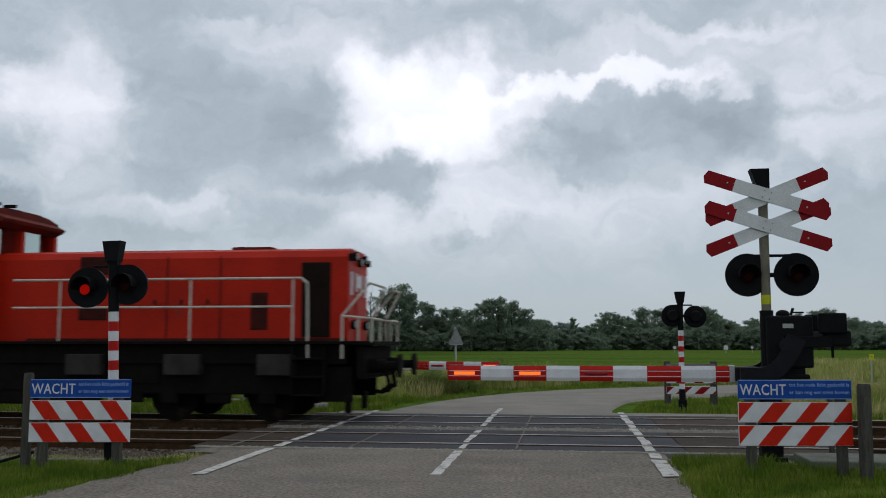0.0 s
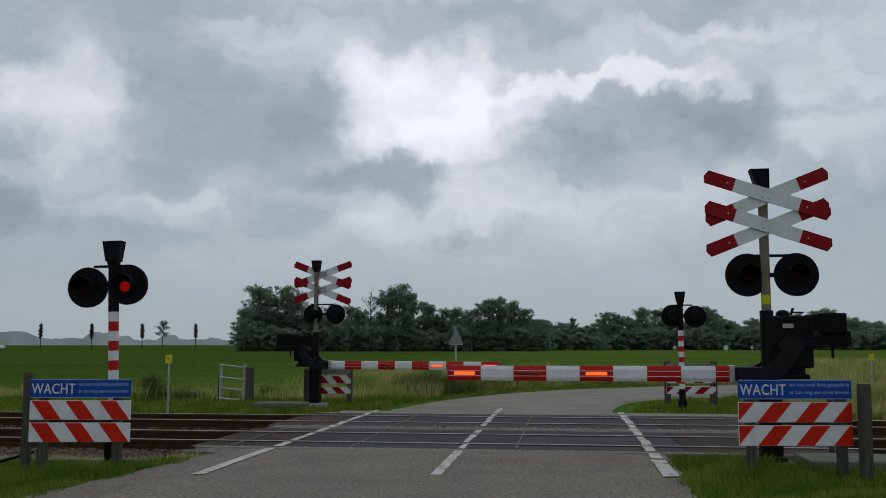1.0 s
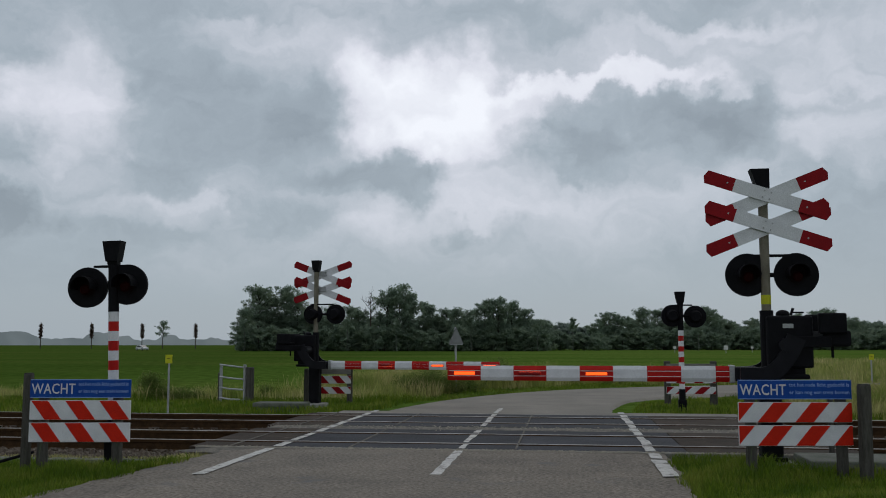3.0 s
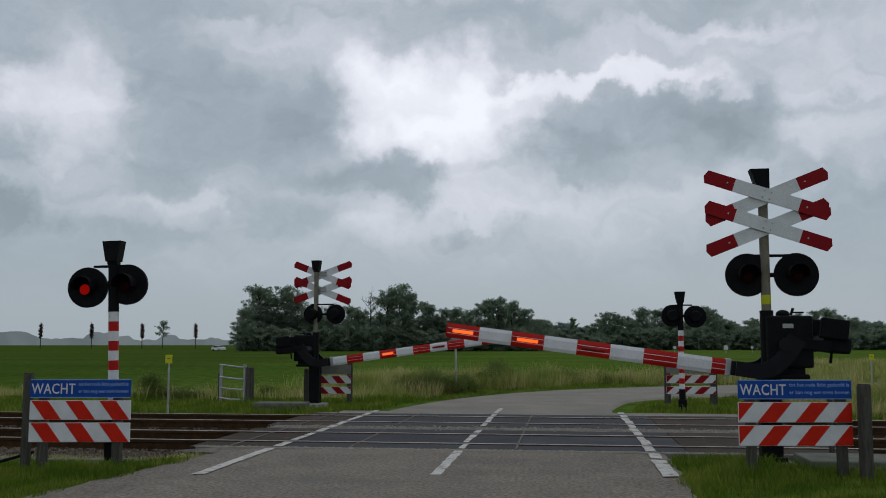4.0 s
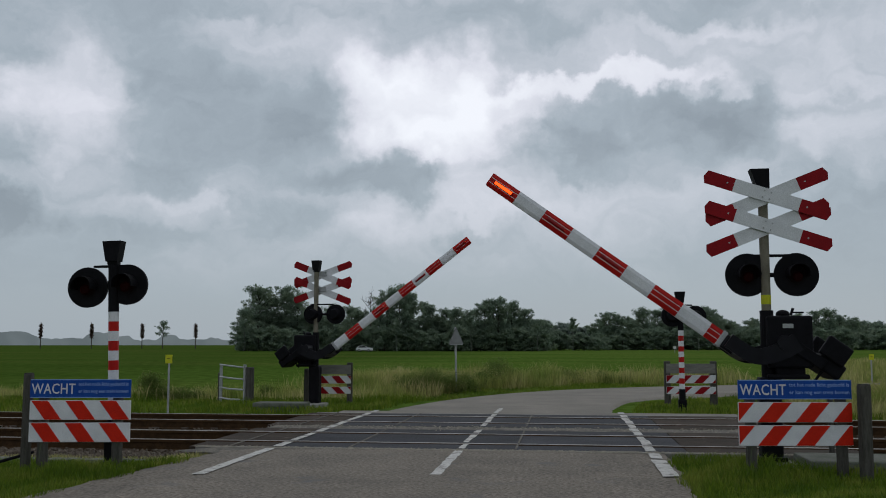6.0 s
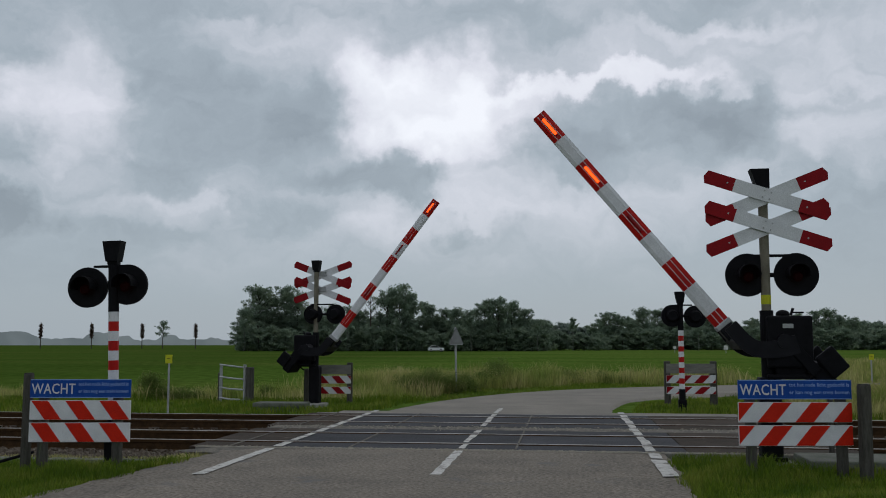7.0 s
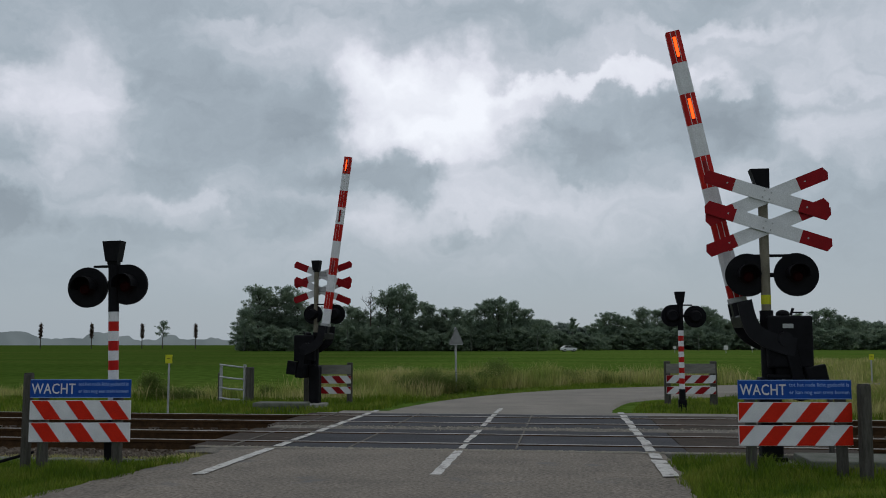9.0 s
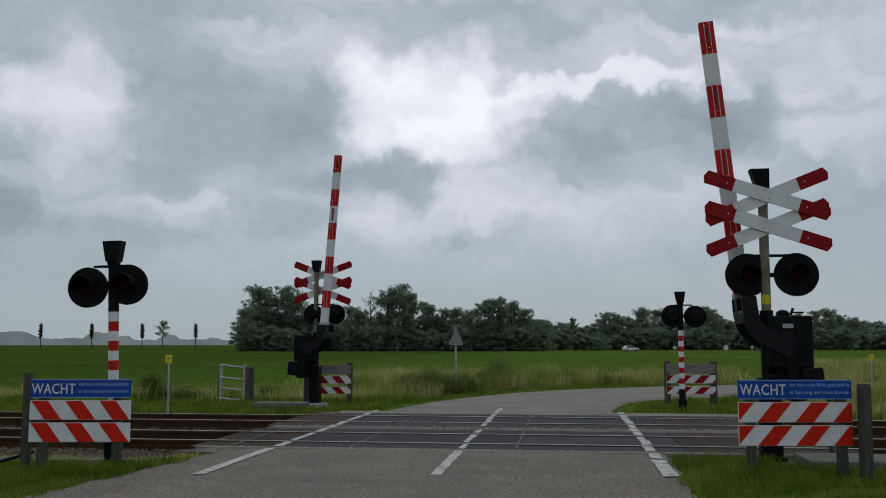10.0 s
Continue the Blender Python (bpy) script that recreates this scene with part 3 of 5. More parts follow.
def banded_pole(root, z0, z1, r, bands):
    for k in range(bands):
        a, b = z1 - (z1 - z0) * (k + 1) / bands, z1 - (z1 - z0) * k / bands
        part("pole_band", B().tube((0, 0, a), (0, 0, b), r, seg=16), (WHITE, RED)[k % 2], root)


def make_signal_post(m, keys):
    root = thing("signal_post", m, "twin round black crossing signals on a red and white pole", "railway signal",
                 "flashing light posts")
    banded_pole(root, 0.55, 1.90, 0.064, 11)
    part("lower_pole", B().tube((0, 0, 0), (0, 0, 0.55), 0.075, seg=16), BLACK, root)
    part("upper_pole", B().tube((0, 0, 1.90), (0, 0, 2.56), 0.066, seg=16), BLACK, root)
    part("base_plate", B().box((0, 0, 0.02), (0.26, 0.26, 0.04), 0.01).box((0, 0, 0.16), (0.19, 0.15, 0.30), 0.02), BLACK, root)
    part("crossarm", B().box((-0.07, 0.03, 2.485), (0.40, 0.05, 0.03), 0.005), BLACK, root)
    part("lamp_arm", B().tube((-0.3, 0.02, 2.24), (0.2, 0.02, 2.24), 0.03), BLACK, root)
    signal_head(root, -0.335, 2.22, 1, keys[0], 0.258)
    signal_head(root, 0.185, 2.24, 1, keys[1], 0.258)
    cap(root, 2.80)
    return root


def cross_board(root, z, tilt, y, x=0.03):
    """One board of the cross: a white middle and two red pointed ends."""
    m = pose(x, y, z, 0, tilt, 0)
    L, R, W = 0.83, 0.43, 0.086
    out = B().plate([(-R, -W), (R, -W), (R, W), (-R, W)], -0.012, 0.012, m)
    board = part("cross_board", out, WHITE, root, "white board with red pointed ends")
    for s in (-1, 1):
        o = [(s * R, -W), (s * (L - 0.035), -W), (s * L, 0), (s * (L - 0.035), W), (s * R, W)]
        part("red_end", B().plate(o, -0.012, 0.012, m), DEEP_RED, board)
    for bx, bz in ((-0.045, 0.045), (0.045, 0.045), (-0.045, -0.045), (0.045, -0.045), (-0.52, 0.0), (0.52, 0.0)):
        part("bolt", B().tube((bx, -0.022, bz), (bx, -0.012, bz), 0.011, seg=8), GALV, board, at=m)


def make_barrier(m, bands, side, lamps, head_keys, ahead=0.0, step=0.432):
    """side -1: lamps on the front of the boom, +1: on its back."""
    root = thing("level_crossing_barrier", m, "level crossing barrier with striped boom, double cross and black signals", "barrier",
                 "crossing barriers")
    part("pole", B().tube((0, 0, 1.85), (0, 0, 3.55), 0.06, seg=18), POLE, root, "weathered grey steel pole")
    if ahead:
        part("yellow_band", B().tube((0, 0, 1.98), (0, 0, 2.10), 0.0615, seg=18), YELLOW, root)
    part("base_post", B().tube((0, 0, 0.0), (0, 0, 1.9), 0.085, seg=18).box((0.0, 0, 0.03), (0.34, 0.34, 0.06), 0.01).box((0, 0, 0.55), (0.27, 0.24, 1.0), 0.03), BLACK, root)
    part("foundation", B().box((0.0, 0 if ahead else 0.22, -0.16 if ahead else -0.06), (0.55, 0.55 if ahead else 0.95, 0.30 if ahead else 0.36), 0.02), CONCRETE, root, "concrete foundation block")
    box = part("drive_box", B().box((0.245, 0.0, 1.50), (0.56, 0.36, 0.66), 0.03).box((0.25, 0, 1.13), (0.36, 0.26, 0.12), 0.02).box((0.22, 0, 1.06), (0.52, 0.3, 0.06), 0.02), BLACK, root, "black drive housing")
    part("name_plate", B().box((0.22, -0.185, 1.70), (0.13, 0.006, 0.055)), GALV, box, "small pale plate")
    part("top_fitting", B().ball((0.20, 0, 1.85), (0.09, 0.07, 0.06)).box((0.38, 0.0, 1.875), (0.16, 0.03, 0.02), 0.004).tube((0.30, 0, 1.84), (0.33, 0, 1.93), 0.018), BLACK, box)
    part("cable", B().path([(0.0, -0.1, 1.0), (0.06, -0.13, 0.94), (0.14, -0.12, 0.96), (0.17, -0.1, 1.05)], 0.018), GALV, box, "grey cable loop")
    cap(root, 3.74, 0.16 if ahead else 0.115, 0.078 if ahead else 0.115)
    for k, z in enumerate((3.40, 3.00)):
        cross_board(root, z - 0.015, 19, -0.115, 0.03 if ahead else -0.13)
        cross_board(root, z - 0.035, -21.5, -0.085, 0.03 if ahead else -0.13)
    for z in (3.40, 3.00):
        part("bracket", B().box((0 if ahead else -0.09, -0.065, z), (0.16 if ahead else 0.30, 0.03, 0.12), 0.005), GALV, root)
    shift, r = (0.0, 0.28) if ahead else (-0.31, 0.25)
    part("crossarm", B().box((0.14 + shift, 0.02, 2.61), (0.62, 0.05, 0.035), 0.005), BLACK, root)
    part("lamp_arm", B().tube((-0.2 + shift, 0.02, 2.36), (0.40 + shift, 0.02, 2.36), 0.03), BLACK, root)
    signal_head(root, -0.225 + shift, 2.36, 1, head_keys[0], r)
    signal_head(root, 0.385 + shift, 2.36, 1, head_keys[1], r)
    # moving arm: gooseneck plates, counterweight; its own space has the axle at the origin
    ax = 0.10
    y0 = 0.01
    spine = curve_through([(0.13, 0.10), (0.06, -0.06), (-0.04, -0.22), (-0.16, -0.335), (-0.32, -0.378), (-0.57, -0.38)], 5)
    outer, inner = [], []
    for i, p in enumerate(spine):
        d = (spine[min(i + 1, len(spine) - 1)] - spine[max(i - 1, 0)]).normalized()
        wide = 0.118 - 0.026 * i / (len(spine) - 1)
        outer.append((p.x + d.y * wide, p.y - d.x * wide))
        inner.append((p.x - d.y * wide, p.y + d.x * wide))
    inner = inner[::-1]
    arm_b = B()
    for yy in (-0.275, 0.42):
        arm_b.plate(outer + inner, yy, yy + 0.03)
    arm_b.tube((0, -0.29, 0), (0, 0.46, 0), 0.09, seg=20)
    arm_b.box((-0.42, 0.2, -0.38), (0.30, 0.20, 0.19), 0.02).box((-0.32, 0.085, -0.40), (0.16, 0.68, 0.15), 0.02)
    arm = part("arm", arm_b, BLACK_GLOSS, root, "black gooseneck arm with counterweights")
    cw = B().box((0.57, -0.24, 0.27), (0.34, 0.10, 0.26), 0.02).box((0.57, 0.42, 0.27), (0.34, 0.10, 0.26), 0.02).box((0.63, 0.09, 0.08), (0.34, 0.66, 0.20), 0.03)
    cw.box((0.3, -0.25, 0.04), (0.5, 0.04, 0.14), 0.01).box((0.3, 0.43, 0.04), (0.5, 0.04, 0.14), 0.01).tube((0.60, -0.1, 0.02), (0.60, -0.1, -0.16), 0.018)
    part("counterweight", cw, BLACK, arm, "black counterweight")
    part("boom_socket", B().box((-0.60, 0.2, -0.38), (0.07, 0.16, 0.23), 0.012), GALV, arm, "grey boom clamp")
    x = -0.57
    last = 0.24 if bands % 2 else step
    n = bands
    for k in range(n):
        w = last if k == 0 else step
        red = (n - 1 - k) % 2 == 0
        taper = 1.0 - 0.07 * k / n
        x1 = x - w
        prof = [(0.055 * c, 0.104 * s2 * taper) for c, s2 in ((-1, -0.55), (-0.6, -1), (0.6, -1), (1, -0.55), (1, 0.55), (0.6, 1), (-0.6, 1), (-1, 0.55))]
        turn = Matrix(((0, 1, 0, 0), (1, 0, 0, 0), (0, 0, 1, 0), (0, 0, 0, 1)))
        part("boom_band", B().plate(prof, x1, x, Matrix.Translation((0, 0.2, -0.38)) @ turn), RED if red else WHITE, arm,
             "red boom section with reflective strips" if red else "white boom section")
        if red:
            for zz in (-0.035, 0.035):
                part("reflective_strip", B().box(((x + x1) / 2, 0.2 + side * 0.056, -0.38 + zz), (w * 0.98, 0.004, 0.0075 if ahead else 0.004)), WHITE, arm)
        j = n - 1 - k
        if j in lamps:
            part("lamp_housing", B().box(((x + x1) / 2, 0.2 + side * 0.058, -0.38), (0.31, 0.02, 0.046), 0.006), DEEP_RED, arm)
            # one half of the drum glows, the other is dull; turning imitates switching
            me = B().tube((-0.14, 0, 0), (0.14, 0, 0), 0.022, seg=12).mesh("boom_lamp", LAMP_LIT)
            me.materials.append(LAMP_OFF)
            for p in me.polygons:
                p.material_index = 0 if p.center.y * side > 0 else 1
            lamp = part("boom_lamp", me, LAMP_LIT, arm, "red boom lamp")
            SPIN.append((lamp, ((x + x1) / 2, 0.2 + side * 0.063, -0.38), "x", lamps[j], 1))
        x = x1
    part("boom_tip", B().box((x - 0.006, 0.2, -0.38), (0.014, 0.10, 0.185), 0.004), RED, arm)
    shift = Matrix.Translation((-0.044, 0, -0.044))
    for ob in (arm, *arm.children):
        if ob.name.split(".")[0] != "boom_lamp":
            ob.data.transform(shift)
    for k, entry in enumerate(SPIN):
        if entry[0].parent == arm:
            SPIN[k] = (entry[0], tuple(Vector(entry[1]) + shift.translation), *entry[2:])
    ARMS.append((arm, (ax + 0.044 + ahead, y0 + 0.05, 1.504)))
    return root


def make_warning_fence(m, width, slant, face=True, posts=(0.12, 0.88)):
    root = thing("warning_fence", m, "blue warning sign over two red and white striped boards on posts" if face
                 else "back of a warning sign over striped boards on grey posts", "warning sign", "crossing fences")
    rows = ((0.735, 0.236), (0.465, 0.236)) if face else ((0.62, 0.20), (0.345, 0.18))
    for p in posts:
        wide, tall = (0.11, 0.98) if face else (0.15, 1.12)
        part("post", B().box((width * p, 0.06, tall / 2 - 0.06), (wide, 0.10, tall), 0.012), WOOD, root, "grey wooden post")
    if face:
        sign = part("sign", B().box((width / 2, -0.01, 1.00), (width, 0.022, 0.225), 0.006), BLUE, root, "blue sign with white lettering")
        part("sign_rim", B().box((width / 2, -0.022, 1.108), (width * 0.985, 0.004, 0.008)).box((width / 2, -0.022, 0.892), (width * 0.985, 0.004, 0.008)), PALE_BLUE, sign)
        big = lettering("WACHT", 0.178, 0.002, 1.06)
        big.materials.append(WHITE)
        big.transform(Matrix.Diagonal((0.785, 1, 1, 1)))
        part("lettering", big, WHITE, sign, "white capital lettering", at=pose(0.022, -0.024, 0.938))
        for k, text in enumerate(("tot het rode licht gedoofd is", "er kan nog een trein komen")):
            me = lettering(text, 0.062, 0.001)
            me.materials.append(PALE_BLUE)
            wide = max(v.co.x for v in me.vertices)
            me.transform(Matrix.Diagonal(((width - 0.63) / wide, 1, 1, 1)))
            part("lettering", me, PALE_BLUE, sign, "small pale lettering", at=pose(0.60, -0.024, 1.035 - 0.086 * k))
    else:
        part("sign", B().box((width / 2, -0.01, 0.88), (width, 0.03, 0.24), 0.006), PLANK, root, "plain grey back of the sign")
    for zc, hh in rows:
        board = part("striped_board", B().box((width / 2, 0.0, zc), (width, 0.024, hh), 0.005), WHITE, root, "white board with slanting red stripes")
        h, w, pitch = hh / 2 - 0.004, (0.215 if slant > 0 else 0.205), (0.443 if slant > 0 else 0.42)
        k = -1
        while k * pitch < width + 0.4:
            a = k * pitch + (0.22 if slant > 0 else 0.02)
            lo, hi = (a, a + 0.195) if slant > 0 else (a + 0.17, a)
            o = [(lo, zc - h), (lo + w, zc - h), (hi + w, zc + h), (hi, zc + h)]
            o = [p for p in clip_x(o, 0.004, width - 0.004)]
            if len(o) > 2:
                part("stripe", B().plate(o, -0.0165, -0.0125), ORANGE_RED if face else DEEP_RED, board)
            k += 1
    return root


def clip_x(poly, x0, x1):
    for lim, sgn in ((x0, 1), (x1, -1)):
        out = []
        for i, p in enumerate(poly):
            q = poly[(i + 1) % len(poly)]
            a, b = sgn * (p[0] - lim), sgn * (q[0] - lim)
            if a >= 0:
                out.append(p)
            if a * b < 0:
                t = a / (a - b)
                out.append((lim, p[1] + t * (q[1] - p[1])))
        poly = out
    return poly


def at_xy(x, y, z=0.0, rz=TURN, rx=0.0, ry=0.0):
    return pose(x, y, z, rx, ry, rz)


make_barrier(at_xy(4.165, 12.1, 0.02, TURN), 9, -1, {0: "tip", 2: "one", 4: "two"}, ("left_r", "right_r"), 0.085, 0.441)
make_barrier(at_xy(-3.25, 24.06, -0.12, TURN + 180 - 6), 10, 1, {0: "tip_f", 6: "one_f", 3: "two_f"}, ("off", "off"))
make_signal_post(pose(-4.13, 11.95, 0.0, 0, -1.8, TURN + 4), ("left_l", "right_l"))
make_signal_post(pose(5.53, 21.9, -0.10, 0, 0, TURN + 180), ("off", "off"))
make_warning_fence(at_xy(-5.10, 11.72, -0.055, 0), 1.245, -1, posts=(0.12, 0.86))
make_warning_fence(at_xy(3.465, 11.15, -0.04, 0), 1.335, 1, posts=(0.12, 0.92))
make_warning_fence(at_xy(-3.35, 24.6, -0.06, 4), 0.95, -1, face=False, posts=(0.03, 0.97))
make_warning_fence(at_xy(5.52, 23.4, 0.0, -4), 1.20, 1, face=False, posts=(0.03, 0.97))


def wooden_post(x, y, z, h, w=0.13, label="weathered grey wooden post in the grass"):
    b = B().box((0, 0, h / 2 - 0.1), (w, w, h + 0.2), 0.02)
    b.box((0, 0, h + 0.004), (w * 0.86, w * 0.86, 0.012), 0.004)
    ob = new("wooden_post", b.mesh("wooden_post", WOOD))
    ob.matrix_basis = pose(x, y, z, random.uniform(-0.5, 0.5), random.uniform(-0.5, 0.5), random.uniform(-8, 8))
    return tagged(ob, label, "post", "crossing posts")


wooden_post(4.90, 11.05, -0.08, 1.10)
wooden_post(-5.23, 11.95, -0.1, 1.22, 0.105)
wooden_post(6.74, 23.6, -0.12, 1.10, 0.16)
wooden_post(-3.58, 24.8, -0.12, 0.95, 0.12)
wooden_post(5.3, 13.0, -0.2, 1.12, 0.07)


def make_gate():
    root = thing("field_gate", pose(-5.95, 25.2, -0.10, 0, 0, -38), "narrow galvanised field gate between wooden posts", "gate")
    for x in (0.06, 1.02):
        part("gate_post", B().box((x, 0, 0.5), (0.06, 0.06, 1.1), 0.008), GALV, root)
    for k, z in enumerate((0.15, 0.42, 0.70, 1.02)):
        part("gate_bar", B().path([(0.06, -0.04, z + 0.02), (0.5, -0.05, z - 0.01), (1.02, -0.04, z - 0.015 * k)], 0.022), GALV, root)
    part("wooden_gatepost", B().box((1.2, 0.02, 0.48), (0.17, 0.15, 1.02), 0.02), WOOD, root)
    part("wooden_gatepost", B().box((-0.04, 0.06, 0.4), (0.1, 0.1, 0.85), 0.02), WOOD, root)


def make_marker(x, y, z, h):
    root = thing("marker_post", pose(x, y, z), "thin grey post with a small yellow plate", "marker post", "yellow markers")
    part("pole", B().tube((0, 0, -0.1), (0, 0, h), 0.022, seg=10), GALV, root)
    p = part("plate", B().box((0, -0.03, h + 0.02), (0.155, 0.012, 0.19), 0.004), YELLOW, root, "yellow plate")
    part("print_bar", B().box((0, -0.038, h + 0.03), (0.07, 0.003, 0.02)), mat("marker_print", (0.25, 0.25, 0.03)), p)


def make_slab(m, w, d, h):
    b = B().box((0, 0, h - 0.05), (w, d, 0.10), 0.02).box((0, 0, (h - 0.1) / 2), (w * 0.86, d * 0.86, h - 0.1), 0.01)
    ob = new("cable_cover_slab", b.mesh("cable_cover_slab", MOSSY))
    ob.matrix_basis = m
    tagged(ob, "grey mossy concrete cable pit cover", "concrete slab", "pit covers")


def make_trough(m):
    b = B().box((0, 0, 0.06), (1.0, 0.36, 0.12), 0.012).box((0, 0, 0.125), (0.94, 0.26, 0.02), 0.006)
    ob = new("cable_trough", b.mesh("cable_trough", MOSSY))
    ob.matrix_basis = m
    tagged(ob, "grey concrete cable trough lid beside the ballast", "cable trough", "trough lids")


def make_rod():
    ob = new("steel_rod", B().tube((-6.2, 11.9, -0.16), (-5.3, 12.35, 0.10), 0.02, seg=10).mesh("steel_rod", BLACK))
    tagged(ob, "dark steel rod leaning in the verge", "rod")


def make_triangle_sign():
    root = thing("road_sign", pose(0.45, 32.0, -0.05, 0, -1.0, 25), "grey back of a triangular road sign on a thin pole", "road sign")
    part("pole", B().tube((0, 0, -0.2), (0, 0, 2.1), 0.035, seg=10), GALV, root)
    o = [(-0.25, 1.50), (-0.27, 1.53), (-0.025, 2.06), (0.025, 2.06), (0.27, 1.53), (0.25, 1.50)]
    pl = part("plate", B().plate(o, -0.055, -0.04), mat("sign_back", (0.27, 0.275, 0.27), (0.19, 0.195, 0.195), 4, 0.6, metal=0.2), root, "plain grey triangular plate")
    part("rim", B().box((0, -0.06, 1.51), (0.48, 0.02, 0.02)), GALV, pl)


make_gate()
make_marker(-6.13, 21.15, -0.15, 1.28)
make_marker(13.6, 30.0, -0.1, 1.15)
make_slab(uv(-6.75, 22.0, -0.22, 2), 1.25, 0.6, 0.32)
make_slab(uv(4.15, 12.78, -0.2, 0), 2.3, 0.95, 0.25)
make_slab(uv(6.3, 12.95, -0.2, 3), 1.7, 0.7, 0.22)
for k in range(9):
    make_trough(uv(-5.55 - 1.01 * k, 12.25, -0.20))
make_rod()
make_triangle_sign()


# ---- locomotive: x runs back from the buffers, y across, z up from the rail ----
def make_locomotive():
    root = thing("locomotive", pose(0, 0, 0), "red diesel shunting locomotive with long hood and pale handrails", "locomotive")
    hw, z0, z1 = 0.86, 1.52, 3.33

    def X(s):
        return -s

    def hood(s0, s1, name="long_hood"):
        prof = [(-hw, z0), (hw, z0), (hw, z1 - 0.16), (hw - 0.10, z1 - 0.03), (hw - 0.25, z1 + 0.02), (-hw + 0.25, z1 + 0.02), (-hw + 0.10, z1 - 0.03), (-hw, z1 - 0.16)]
        turn = Matrix(((0, 1, 0, 0), (1, 0, 0, 0), (0, 0, 1, 0), (0, 0, 0, 1)))
        return part(name, B().plate(prof, X(s1), X(s0), turn), LOCO_RED, root, "red hood, sooty towards the roof")

    long = hood(1.07, 8.4)
    short = hood(10.8, 13.2, "short_hood")
    for side in (-1, 1):
        y = side * (hw + 0.006)
        # shade behind the louvre slats comes from the dark red itself
        for s0, s1, za, zb, m, n in ((1.42, 2.00, 1.60, 3.06, GRILLE, "grille_door"), (2.68, 3.02, 1.75, 2.48, LOUVRE_SHADE, "louvre"),
                                     (5.85, 6.6, 2.86, 3.22, LOUVRE_SHADE, "louvre"), (6.0, 6.6, 1.95, 2.2, LOUVRE_SHADE, "louvre")):
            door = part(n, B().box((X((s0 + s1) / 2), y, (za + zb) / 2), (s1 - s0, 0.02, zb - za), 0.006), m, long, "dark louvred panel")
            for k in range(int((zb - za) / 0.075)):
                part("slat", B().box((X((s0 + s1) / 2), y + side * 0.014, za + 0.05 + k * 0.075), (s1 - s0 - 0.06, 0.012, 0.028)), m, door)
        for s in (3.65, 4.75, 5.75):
            part("panel_seam", B().box((X(s), y, 2.38), (0.022, 0.012, 1.66)), LOUVRE_SHADE, long)
        part("sill_stripe", B().box((X(4.4), y, 1.56), (6.6, 0.02, 0.05)), LOUVRE_SHADE, long)
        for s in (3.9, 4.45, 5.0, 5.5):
            part("latch", B().box((X(s), y + side * 0.01, 2.3), (0.05, 0.02, 0.1), 0.005), LOUVRE_SHADE, long)
    roof = part("roof_hatch", B().box((X(3.15), 0, z1 + 0.04), (0.85, 1.0, 0.10), 0.03).box((X(5.2), 0, z1 + 0.01), (2.6, 1.1, 0.05), 0.01).box((X(2.55), 0, z1 + 0.03), (0.18, 0.2, 0.10), 0.02), LOCO_ROOF, long, "sooty roof hatch")
    part("exhaust", B().tube((X(3.6), 0.2, z1), (X(3.6), 0.2, z1 + 0.16), 0.09), LOCO_ROOF, roof)
    # front of the hood: pale stripes, lamps, bars in place of writing
    fx = X(1.055)
    for yy, w in ((-0.62, 0.16), (0.62, 0.16), (-0.2, 0.12), (0.22, 0.12)):
        part("front_mark", B().box((fx, yy, 2.66), (0.01, w, 0.46)), WHITE, long, "pale marking bar")
    part("front_plate", B().box((fx, 0.0, 2.72), (0.014, 0.32, 0.24), 0.004), WHITE, long, "white plate")
    for yy, zz in ((-0.55, 1.85), (0.55, 1.85), (0.0, 3.12), (-0.45, 3.2), (0.45, 3.2)):
        lamp = part("headlight", B().tube((fx - 0.02, yy, zz), (fx + 0.07, yy, zz), 0.085, 0.095, 16), LOCO_DARK, long)
        part("lens", B().tube((fx + 0.07, yy, zz), (fx + 0.075, yy, zz), 0.075, seg=16), GALV, lamp)
    for yy in (-0.8, 0.8):
        part("marker_lamp", B().box((fx + 0.02, yy, 3.16), (0.1, 0.12, 0.14), 0.02), LOCO_DARK, long)
    part("end_door", B().box((fx, 0.0, 2.05), (0.02, 0.5, 0.95), 0.01), LOCO_RED, long)
    # cab
    cw = 1.30
    turn = Matrix(((0, 1, 0, 0), (1, 0, 0, 0), (0, 0, 1, 0), (0, 0, 0, 1)))
    lower = [(-cw, 1.5), (cw, 1.5), (cw, 3.30), (-cw, 3.30)]
    cab = part("cab", B().plate(lower, X(10.85), X(8.36), turn), LOCO_RED, root, "red driver's cab with wide windows")
    for s in (8.54, 10.66):
        for y in (-cw + 0.07, -0.05, cw - 0.07):
            back = 0.5 if s < 9 and abs(y) > 1 and y < 0 else 0.0
            part("window_pillar", B().box((X(s + back), y, 3.72), (0.36, 0.14, 0.90), 0.01), LOCO_RED, cab)
    for y in (-cw + 0.05, cw - 0.05):
        part("window_pillar", B().box((X(9.60), y, 3.72), (0.2, 0.10, 0.90), 0.01), LOCO_RED, cab)
    part("window", B().box((X(8.50), 0, 3.70), (0.02, 2 * cw - 0.2, 0.82)), CLEAR, cab)
    for y in (-cw + 0.05, cw - 0.05):
        part("window", B().box((X(9.60), y, 3.70), (2.1, 0.02, 0.82)), CLEAR, cab)
    rp = [(-cw, 4.10), (cw, 4.10), (cw, 4.17), (cw - 0.35, 4.25), (cw - 0.8, 4.29), (-cw + 0.8, 4.29), (-cw + 0.35, 4.25), (-cw, 4.17)]
